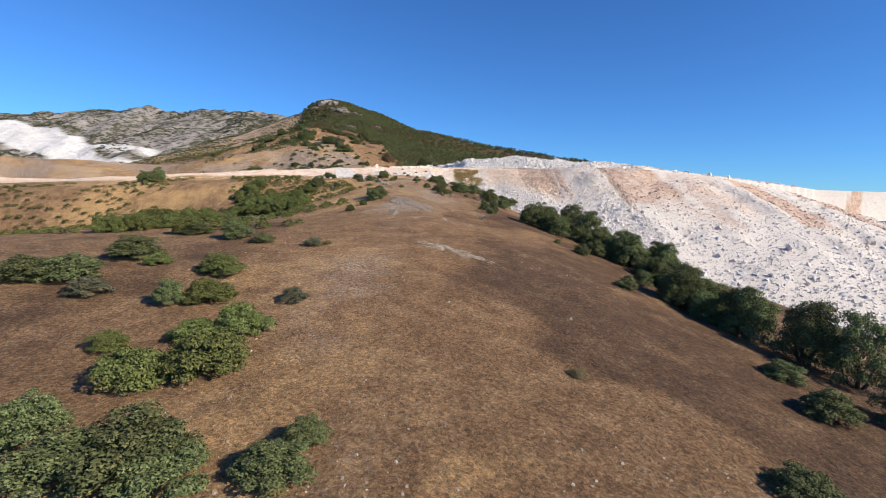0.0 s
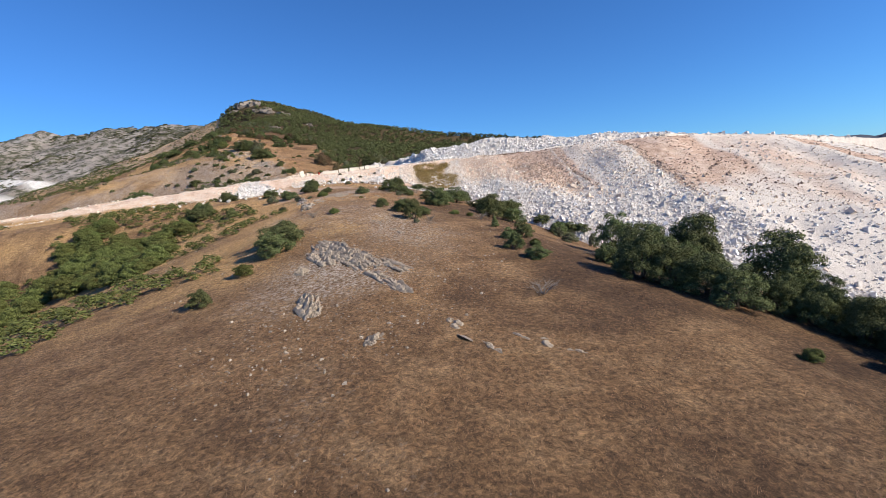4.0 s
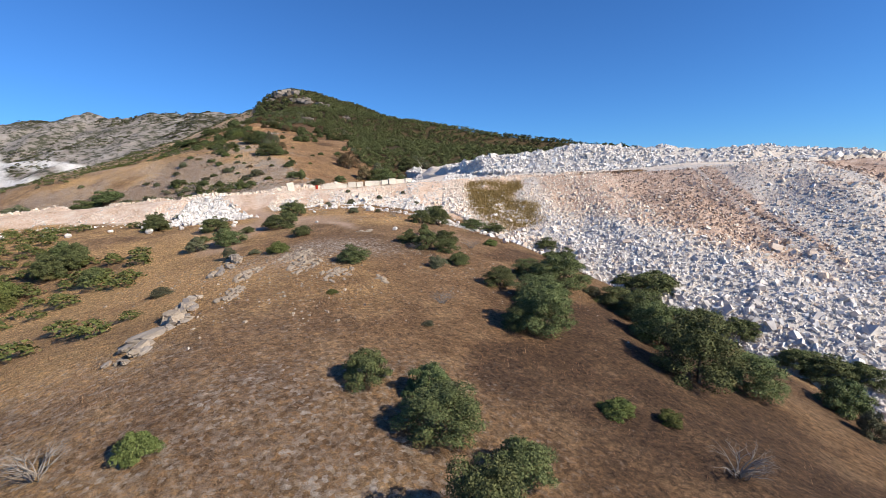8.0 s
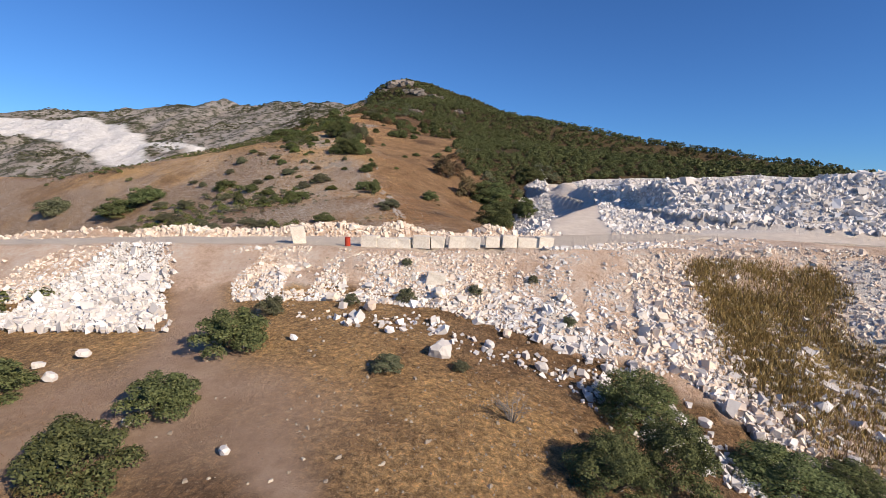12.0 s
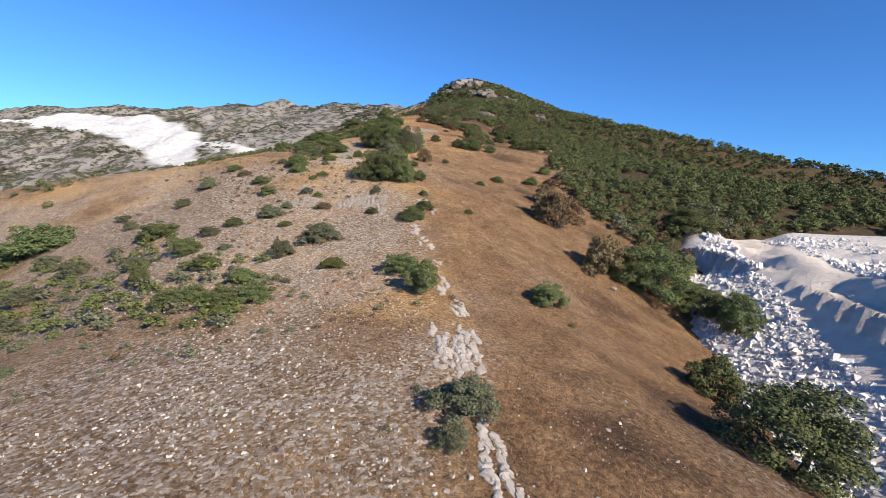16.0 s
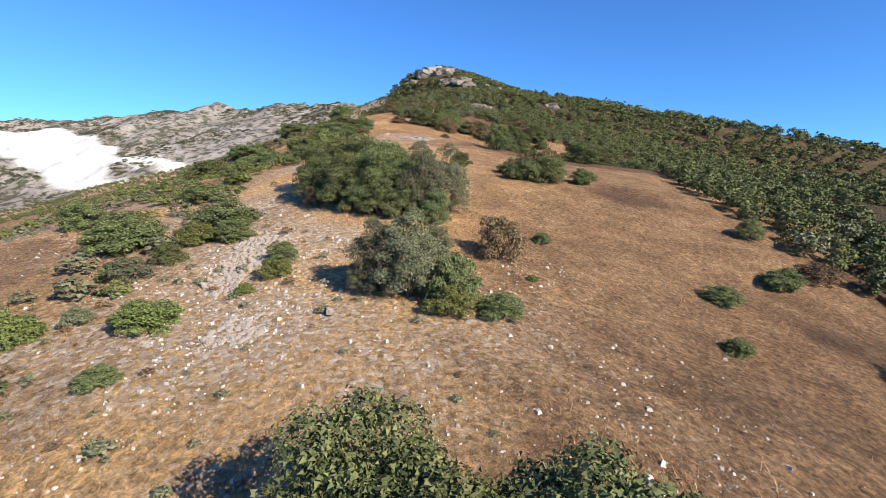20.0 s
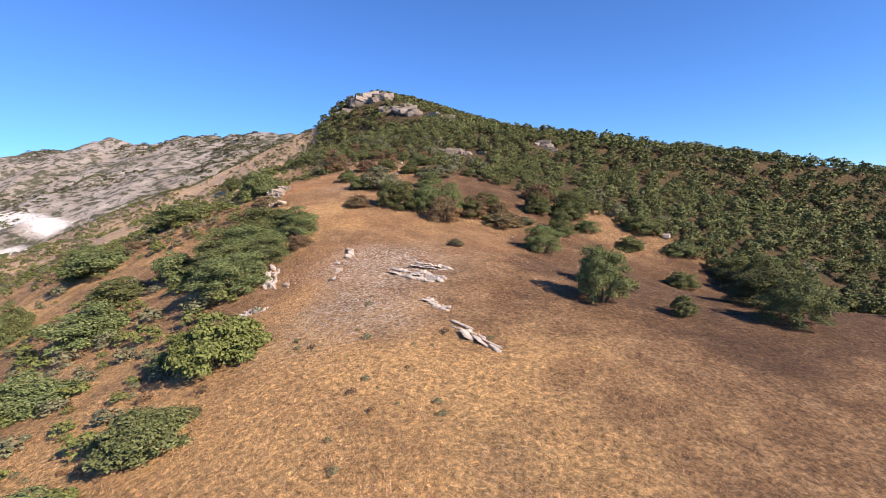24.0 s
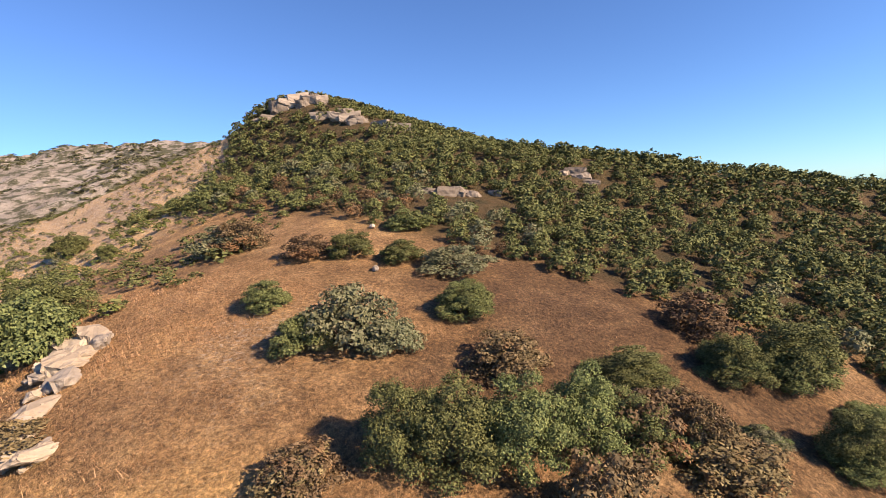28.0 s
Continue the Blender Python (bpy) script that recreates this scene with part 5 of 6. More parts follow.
plant(GREEN, [(-27.4, 211.3, 4.5, 2.2), (-39.2, 215.8, 4.2, 2.4), (-27.2, 216.2, 3.4, 1.9), (16.4, 217.9, 3.7, 2.0), (-51.8, 221.2, 4.2, 2.1), (-28.2, 223.3, 3.8, 2.7), (-46.2, 272.1, 3.4, 1.7), (-66.7, 296.4, 2.7, 2.3), (-73.2, 296.6, 3.6, 1.9), (-71.1, 297.4, 2.6, 1.9), (-64.4, 297.9, 2.7, 2.0), (-83.1, 300.8, 2.1, 3.2), (-70.2, 303.2, 3.1, 1.5), (-49.5, 304.8, 3.1, 3.2), (-78.6, 306.4, 3.4, 2.0), (-53.8, 309.5, 4.0, 2.3), (-86.1, 310.2, 4.6, 2.3), (-21.0, 311.7, 4.6, 4.3), (-131.2, 312.7, 11.6, 5.8), (-38.1, 313.7, 4.0, 2.6), (-123.8, 316.1, 9.6, 5.5), (-98.4, 316.5, 5.4, 2.7), (-86.3, 319.1, 2.8, 1.4), (-77.6, 320.0, 1.9, 0.9)])
plant(GREEN, [(-59.8, 326.0, 3.2, 2.2), (-66.8, 326.3, 1.7, 1.0), (-88.5, 329.1, 2.7, 1.8), (-59.9, 330.1, 2.5, 1.7), (-93.3, 333.5, 3.2, 1.6), (-62.4, 335.8, 1.7, 0.9), (-104.0, 338.2, 2.8, 1.4), (-92.2, 341.7, 4.2, 2.1), (-66.2, 342.8, 2.3, 1.9), (-87.4, 344.5, 1.7, 0.8), (-75.2, 354.4, 2.9, 2.8), (-72.8, 354.8, 2.4, 1.3), (-95.7, 356.9, 2.1, 1.4), (-87.7, 358.2, 1.7, 1.2), (-102.9, 358.9, 3.8, 2.2), (-101.3, 359.3, 4.7, 2.4), (-59.4, 361.2, 1.9, 1.0), (-94.3, 361.7, 2.9, 1.6), (-105.4, 362.5, 4.9, 2.4), (-98.2, 365.9, 5.3, 2.6), (-115.3, 366.9, 4.0, 2.9), (-58.0, 369.9, 2.8, 1.4), (-71.6, 371.9, 1.4, 0.9), (-107.9, 374.8, 4.5, 2.3)])
plant(GREEN, [(-51.2, 377.0, 3.2, 2.0), (-107.0, 379.7, 1.2, 0.6), (-111.2, 384.6, 3.1, 1.6), (-95.5, 385.2, 2.1, 1.1), (-123.3, 385.5, 3.0, 1.5), (-96.2, 387.6, 2.8, 1.9), (-90.7, 387.8, 2.6, 2.1), (-76.6, 394.4, 2.0, 2.0), (-74.6, 395.0, 3.4, 3.0), (-109.7, 395.0, 2.5, 1.5), (-121.7, 396.0, 3.3, 2.0), (-67.6, 399.2, 3.0, 2.2), (-77.5, 397.9, 2.8, 2.2), (-84.6, 398.4, 2.7, 2.1), (-109.6, 400.5, 3.3, 1.7), (-121.7, 400.6, 2.5, 1.5), (-118.3, 404.0, 4.9, 2.4), (-121.9, 404.2, 3.5, 2.1), (-134.3, 408.4, 7.3, 3.7), (-115.8, 410.2, 5.1, 2.5), (-134.7, 420.2, 6.6, 3.3), (-122.6, 421.3, 2.0, 1.6), (-76.8, 432.4, 2.6, 2.0), (-144.5, 438.3, 9.6, 5.0)])
plant(GREEN, [(-150.0, 449.9, 7.9, 4.0), (-142.1, 451.3, 5.9, 4.5), (-65.7, 462.6, 4.7, 2.5), (-172.7, 467.4, 4.8, 2.4), (-168.2, 467.7, 10.3, 5.1), (-94.5, 472.3, 3.5, 2.1), (-89.0, 474.2, 2.7, 1.3), (-69.8, 475.0, 5.3, 2.7), (-60.3, 477.0, 6.0, 3.0), (-120.4, 478.8, 4.1, 2.9), (-181.9, 479.8, 7.7, 4.1), (-160.7, 481.9, 10.8, 5.4), (-143.6, 483.4, 7.1, 5.9), (-125.3, 485.6, 3.9, 2.7), (-107.4, 486.2, 4.5, 2.7), (-113.8, 497.9, 5.0, 2.6), (-119.6, 499.2, 4.5, 3.0), (-113.3, 511.9, 5.5, 3.0), (-170.8, 535.7, 4.2, 3.1), (-185.9, 548.2, 7.7, 5.2)])
plant(BRIGHT, [(-22.5, 33.5, 5.1, 2.6), (-17.7, 35.5, 5.0, 3.1), (-27.7, 38.9, 2.8, 1.4), (-21.6, 41.0, 3.9, 1.9), (-18.2, 42.2, 4.2, 2.9), (-25.2, 50.4, 4.8, 2.4), (-28.1, 59.5, 5.2, 2.6), (-37.1, 61.8, 2.8, 1.4), (-21.8, 128.8, 2.0, 1.4), (-13.9, 153.7, 1.5, 1.0), (7.2, 160.5, 1.8, 0.9), (10.0, 160.6, 1.2, 0.7), (-10.5, 172.8, 0.8, 0.4), (-21.0, 192.3, 2.5, 1.3), (5.4, 206.0, 1.7, 1.0), (-64.7, 294.3, 1.4, 1.1), (-62.1, 308.8, 2.7, 1.3), (-78.9, 330.0, 1.4, 0.7), (-53.9, 334.6, 1.2, 0.8), (-84.3, 336.2, 1.2, 0.8), (-83.6, 338.0, 2.1, 1.0), (-90.0, 339.3, 3.2, 1.7), (-95.1, 346.2, 3.2, 1.6), (-89.2, 348.6, 2.9, 1.4)])
plant(BRIGHT, [(-75.2, 353.4, 2.2, 1.6), (-86.8, 352.9, 1.1, 0.6), (-86.3, 355.3, 1.6, 1.3), (-97.0, 361.1, 3.0, 1.7), (-71.7, 361.8, 0.7, 0.4), (-116.4, 419.8, 6.5, 4.0)])
plant(GREYISH, [(-37.8, 50.1, 3.8, 1.9), (-16.2, 51.4, 2.7, 1.5), (-20.8, 76.3, 2.7, 1.4), (-0.6, 147.2, 1.0, 0.7), (29.7, 162.7, 3.5, 2.2), (39.6, 163.7, 2.9, 2.0), (36.2, 166.7, 2.0, 3.0), (-3.0, 168.5, 0.8, 0.4), (30.1, 170.2, 2.0, 2.1), (-28.1, 180.4, 1.8, 0.9), (-2.4, 185.6, 1.8, 1.3), (14.4, 187.4, 2.1, 1.1), (-27.1, 193.0, 1.5, 1.4), (-24.2, 193.3, 1.3, 0.6), (-35.2, 201.4, 2.5, 2.0), (-6.5, 203.4, 0.9, 0.4), (-17.3, 222.3, 1.6, 1.0), (-13.2, 223.9, 1.0, 0.6), (-74.7, 259.4, 3.0, 1.1), (-61.4, 262.7, 4.0, 1.5), (-53.8, 266.1, 3.9, 1.3), (-56.5, 269.8, 2.0, 1.0), (-59.9, 270.4, 2.8, 1.4), (-67.4, 275.8, 1.8, 0.9)])
plant(GREYISH, [(-76.8, 280.1, 2.6, 1.3), (-74.0, 282.6, 1.4, 0.7), (-39.0, 283.2, 2.1, 1.0), (-39.1, 286.5, 3.8, 1.9), (-93.5, 292.6, 5.0, 2.4), (-104.8, 301.4, 5.2, 2.6), (-64.7, 303.4, 0.8, 0.5), (-90.8, 306.7, 3.5, 1.8), (-103.5, 307.8, 5.0, 2.4), (-71.4, 311.4, 3.1, 2.0), (-81.2, 312.0, 1.6, 0.8), (-87.5, 315.9, 2.9, 1.5), (-69.2, 316.6, 4.6, 2.6), (-159.2, 317.3, 9.3, 5.9), (-82.2, 322.6, 3.8, 1.9), (-113.9, 322.8, 2.7, 1.3), (-84.4, 324.4, 1.8, 0.9), (-81.5, 325.3, 1.8, 1.2), (-103.7, 326.1, 3.0, 1.5), (-84.3, 326.9, 0.8, 0.4), (-81.6, 330.7, 2.2, 1.1), (-103.9, 331.5, 2.9, 2.4), (-69.9, 333.2, 1.4, 1.3), (-97.1, 344.1, 2.3, 1.1)])
plant(GREYISH, [(-92.9, 348.2, 1.4, 0.9), (-96.0, 354.0, 2.7, 1.4), (-101.1, 385.4, 2.7, 1.3), (-100.3, 388.5, 2.6, 1.3), (-97.0, 391.6, 1.4, 1.0), (-102.9, 392.1, 1.6, 1.2), (-88.2, 394.0, 2.1, 2.2), (-100.1, 451.0, 1.9, 1.0), (-113.8, 479.5, 4.2, 3.0), (-117.3, 479.8, 6.2, 4.9)])
plant(DRY, [(12.1, 40.4, 1.5, 0.7), (-18.8, 77.3, 1.5, 0.7), (-34.8, 309.8, 1.0, 0.5), (-75.4, 326.4, 2.5, 1.2), (-100.0, 336.4, 2.4, 1.2), (-32.8, 336.9, 6.5, 6.2), (-28.0, 345.2, 4.1, 2.5), (-41.6, 348.5, 4.9, 6.3), (-43.7, 350.3, 6.0, 5.2), (-39.8, 356.7, 5.8, 5.2), (-45.6, 363.0, 5.0, 4.6), (-74.4, 364.6, 3.1, 3.1), (-92.9, 371.1, 1.3, 1.9), (-47.0, 381.1, 4.1, 2.0), (-72.5, 402.7, 4.2, 3.9), (-75.8, 403.0, 3.6, 2.8), (-121.9, 449.5, 3.2, 1.9), (-102.9, 465.0, 5.2, 4.6), (-118.1, 467.0, 3.8, 1.9), (-136.4, 470.7, 5.6, 2.8), (-93.5, 471.0, 5.3, 2.6), (-164.3, 471.8, 4.0, 2.0), (-94.1, 475.0, 4.9, 2.9), (-105.4, 477.8, 5.5, 3.0)])
plant(DRY, [(-124.2, 499.1, 5.7, 3.0), (-134.4, 506.1, 6.3, 4.1), (-140.7, 510.6, 2.7, 1.3)])
plant(OAK, [(27.5, 113.4, 4.9, 4.4), (26.5, 116.5, 5.3, 4.5), (24.7, 119.4, 5.3, 4.7), (21.9, 121.2, 5.4, 5.3), (23.0, 130.3, 1.9, 1.4), (-0.8, 150.5, 2.6, 3.2), (-2.0, 156.3, 3.3, 2.3), (54.5, 163.6, 6.5, 3.9), (15.8, 168.6, 4.9, 5.1), (20.7, 170.4, 4.3, 3.3), (4.0, 171.0, 3.1, 2.1), (5.6, 171.4, 4.3, 3.8), (16.4, 175.8, 4.6, 3.7), (21.4, 178.1, 3.8, 4.3), (6.9, 178.7, 4.8, 2.7), (17.6, 181.7, 4.6, 3.6), (3.7, 182.4, 2.8, 2.0), (16.4, 185.1, 4.4, 2.6), (10.9, 187.3, 5.8, 3.9), (7.9, 189.2, 3.6, 2.2), (-3.7, 194.6, 3.2, 2.5), (-1.2, 194.8, 2.5, 1.8), (16.0, 204.4, 2.8, 3.0), (-5.2, 217.1, 3.5, 2.3)])
plant(OAK, [(-2.1, 218.7, 3.2, 3.4), (3.8, 222.5, 4.2, 2.1), (8.0, 224.1, 3.8, 1.9), (-2.7, 224.7, 4.1, 2.8), (-19.1, 297.1, 7.9, 6.4), (-71.2, 338.4, 4.3, 4.8), (-75.4, 338.0, 3.0, 3.2), (-69.2, 338.8, 4.6, 5.2), (-73.8, 339.6, 4.5, 5.0), (-67.2, 339.4, 2.6, 3.8), (-16.1, 336.7, 3.8, 3.6), (-23.8, 339.1, 7.6, 7.8), (-27.7, 339.5, 8.4, 6.7), (-19.2, 340.0, 7.0, 4.7), (-16.0, 375.2, 10.3, 5.8), (-50.0, 389.2, 2.7, 2.3), (-72.6, 396.0, 3.8, 3.4), (-72.2, 397.8, 3.4, 3.4), (-73.2, 399.2, 3.0, 2.4), (-66.1, 432.9, 5.1, 4.7), (-84.3, 433.3, 5.0, 5.5), (-125.6, 438.9, 7.4, 5.1)])
plant(OAK, [(-63.9, 441.6, 7.2, 4.5), (-82.9, 441.6, 3.9, 4.1), (-83.0, 443.7, 3.2, 1.8), (-130.6, 445.3, 7.4, 4.8), (-125.0, 446.5, 5.3, 3.8), (-80.4, 449.2, 4.2, 2.5), (-129.8, 451.3, 8.0, 4.9), (-134.5, 451.9, 8.1, 5.8), (-123.5, 453.9, 5.6, 4.8), (-131.1, 457.8, 8.9, 5.4), (-129.6, 460.1, 6.0, 3.6), (-87.2, 460.5, 5.1, 4.4), (-109.8, 468.3, 4.9, 5.0), (-112.8, 468.4, 4.1, 4.6), (-106.3, 468.6, 5.0, 5.5), (-53.6, 469.7, 7.4, 4.8), (-102.1, 470.6, 4.2, 5.7), (-98.6, 472.1, 4.1, 3.9), (-82.6, 473.2, 4.1, 2.2), (-77.2, 478.2, 4.7, 2.4), (-95.1, 479.1, 4.7, 3.0), (-85.9, 482.0, 5.1, 3.3), (-79.4, 483.3, 6.7, 3.7), (-65.2, 484.4, 7.3, 3.9)])
plant(OAK, [(-149.4, 492.8, 7.7, 5.7)])
plant(TALL, [(-94.4, 376.4, 4.6, 5.3), (-91.4, 376.0, 5.0, 5.8), (-88.4, 374.6, 4.8, 6.0), (-86.0, 371.0, 4.4, 5.5), (-85.9, 374.4, 4.4, 5.6), (-89.0, 371.0, 4.2, 5.0), (-92.6, 373.0, 4.0, 4.4)])
plant(OAK, [(-85.0, 369.2, 3.2, 3.2), (-83.0, 369.4, 3.0, 3.4), (-80.4, 369.2, 2.6, 2.8), (-87.6, 369.6, 3.0, 3.0), (-83.6, 371.6, 3.2, 4.6)])
plant(PALE, [(-83.2, 374.4, 4.2, 6.0), (-81.8, 370.4, 4.0, 5.6), (-80.6, 373.8, 4.2, 6.2), (-77.8, 354.2, 3.0, 4.5), (-79.5, 354.4, 2.6, 3.8), (-80.3, 353.7, 1.2, 1.8), (-76.8, 356.0, 2.6, 3.6)])
plant(OAK, [(-86.0, 481.1, 4.6, 4.3), (-79.5, 482.9, 6.2, 5.6), (-82.5, 473.6, 4.1, 4.3), (-107.6, 486.1, 4.5, 3.3), (-96.5, 477.9, 5.7, 3.5)])
plant(DRY, [(-97.9, 472.5, 5.2, 3.9), (-93.7, 472.4, 3.5, 3.7), (-92.7, 471.3, 6.3, 2.6), (-105.6, 478.2, 5.2, 3.1), (-117.9, 466.7, 3.8, 2.3), (-85.0, 488.1, 5.8, 4.0)])
plant(GREYISH, [(-89.0, 473.8, 2.8, 1.6), (-136.6, 508.1, 8.6, 3.8), (-108.1, 496.5, 7.2, 2.9)])
plant(DEAD, [(8.9, 113.6, 2.7, 1.4), (23.0, 134.7, 2.2, 1.1), (1.9, 149.3, 1.7, 1.1), (-17.2, 153.0, 2.4, 1.2), (11.2, 156.6, 2.8, 1.4), (-2.0, 173.8, 1.9, 1.0), (-5.1, 193.6, 1.8, 0.9), (2.1, 200.2, 2.3, 1.3), (-9.7, 219.8, 2.2, 1.5), (-82.6, 336.6, 2.0, 1.0), (-41.3, 348.1, 4.1, 2.0)])
plant(CONE, [(11.8, 146.8, 1.1, 1.7), (12.7, 151.0, 0.8, 1.1)])
# thickets and shrubs further off
plant(GREEN, [(32.4, 100.9, 4.1), (-53.0, 117.3, 3.2), (21.7, 128.7, 2.5), (36.0, 152.3, 3.6), (31.5, 174.3, 3.6), (-53.6, 200.9, 7.4), (-134.2, 221.6, 11.8), (-54.7, 225.7, 3.1), (-172.4, 449.4, 15.3)])
plant(BRIGHT, [(-46.8, 86.4, 4.4), (-63.4, 94.0, 10.4), (-61.3, 99.1, 10.3), (-58.3, 100.1, 7.6), (24.4, 101.7, 1.4), (-62.1, 111.8, 9.8), (-56.4, 115.5, 7.1), (-56.1, 120.6, 6.8), (14.5, 134.3, 1.2), (-51.0, 163.0, 11.0), (-78.1, 170.4, 12.7), (-51.5, 170.9, 10.1), (-59.8, 171.1, 13.1), (-66.2, 173.9, 14.6), (-65.2, 174.5, 6.6), (-90.3, 174.5, 14.6), (-52.9, 176.5, 5.1), (-61.6, 176.9, 15.2), (-76.8, 181.2, 10.8), (-58.6, 182.1, 12.8), (-92.9, 185.6, 9.5), (-72.1, 189.3, 13.8), (-55.5, 190.7, 7.7), (-80.8, 195.0, 10.2), (-78.8, 201.7, 9.9), (-222.4, 470.3, 9.0), (-223.5, 575.9, 18.5)])
plant(GREYISH, [(-69.0, 256.3, 2.6, 0.9), (-62.5, 257.5, 3.2, 1.1), (-57.0, 258.2, 2.8, 1.0), (-112.0, 294.7, 4.5, 2.0), (-117.6, 300.5, 5.0, 2.2), (-114.7, 311.3, 4.5, 2.0), (-29.5, 229.5, 1.8), (-24.0, 232.5, 1.2), (-6.5, 233.0, 1.0), (-19.8, 234.3, 1.6), (-14.2, 235.5, 1.1), (-9.5, 238.0, 0.9), (-21.1, 238.3, 0.9), (-107.9, 319.3, 2.1)])
plant(DRY, [(-158.9, 572.0, 15.0)])
plant(OAK, [(46.2, 43.7, 5.7), (49.8, 55.0, 6.5), (46.8, 59.3, 6.3), (51.8, 64.1, 5.3), (43.7, 65.9, 6.1), (43.4, 68.4, 5.2), (44.9, 73.6, 6.8), (42.6, 74.4, 7.9), (44.1, 76.5, 6.7), (48.4, 76.6, 5.4), (40.0, 78.5, 6.2), (40.2, 78.9, 7.1), (45.1, 79.8, 5.4), (36.2, 85.3, 2.9), (44.8, 90.0, 7.1), (43.9, 90.5, 7.7), (49.1, 92.7, 7.7), (44.9, 93.4, 3.6), (41.8, 93.4, 7.6), (46.5, 99.6, 6.0), (44.8, 100.6, 5.6), (46.1, 100.9, 6.6), (39.6, 101.0, 6.6), (38.7, 101.6, 6.4), (37.6, 107.6, 6.7), (38.8, 111.8, 7.1), (34.1, 112.8, 7.0), (35.6, 117.6, 6.6), (40.2, 120.7, 4.7), (31.1, 128.9, 8.0), (34.6, 130.7, 6.6), (29.0, 132.8, 5.6)])
plant(OAK, [(28.2, 139.3, 5.2), (39.6, 151.5, 4.3), (-14.8, 332.5, 4.7), (-51.3, 462.7, 9.9)])
plant(DEAD, [(-42.4, 108.0, 2.5)])
# models that stand nowhere yet go to the wood's edge
for k, m in enumerate(GREEN + BRIGHT + GREYISH + DRY + OAK + TALL + PALE + CONE + DEAD):
    if m.name not in USED:
        plant([m], [(-60 + 9 * k, 500 + 3 * k, 3.0)])


# ---- woods and scrub ----
def wood(name, x, y, size, material, seed, leaves, leaf, label, category, squash=0.8):
    """Many crowns joined into one mesh of leaf sprays."""
    rng = np.random.default_rng(seed)
    models = []
    for k in range(5):
        v, _ = leaf_cloud(seed * 10 + k, lobes(seed * 10 + k, 3, 0.95, 0.33), leaves, leaf)
        models.append(v.reshape(-1, 3, 3))
    a = rng.uniform(0, 2 * math.pi, len(x))
    z = ground(x, y)
    kind = rng.integers(0, 5, len(x))
    out = []
    for k in range(5):
        p = kind == k
        c, s = np.cos(a[p])[:, None, None], np.sin(a[p])[:, None, None]
        m = models[k][None]
        w = size[p][:, None, None]
        q = np.stack([(m[..., 0] * c - m[..., 1] * s) * w + x[p][:, None, None], (m[..., 0] * s + m[..., 1] * c) * w + y[p][:, None, None], m[..., 2] * w * squash + z[p][:, None, None] - 0.06 * w], -1)
        out.append(q.reshape(-1, 3))
    v = np.concatenate(out)
    return tagged(new(name, mesh_of(name, v, np.arange(len(v)).reshape(-1, 3), material)), label, category, kind="stuff")


def thin(x, y, size, gap=0.54):
    """Keeps sites whose crowns do not sit in one another."""
    order = np.argsort(-size)
    taken, keep = {}, np.zeros(len(x), bool)
    for i in order:
        cx, cy = int(x[i] // 6), int(y[i] // 6)
        near = [j for a in (-1, 0, 1) for b in (-1, 0, 1) for j in taken.get((cx + a, cy + b), ())]
        if all((x[i] - x[j]) ** 2 + (y[i] - y[j]) ** 2 > (gap * 0.5 * (size[i] + size[j])) ** 2 for j in near):
            keep[i] = True
            taken.setdefault((cx, cy), []).append(i)
    return keep


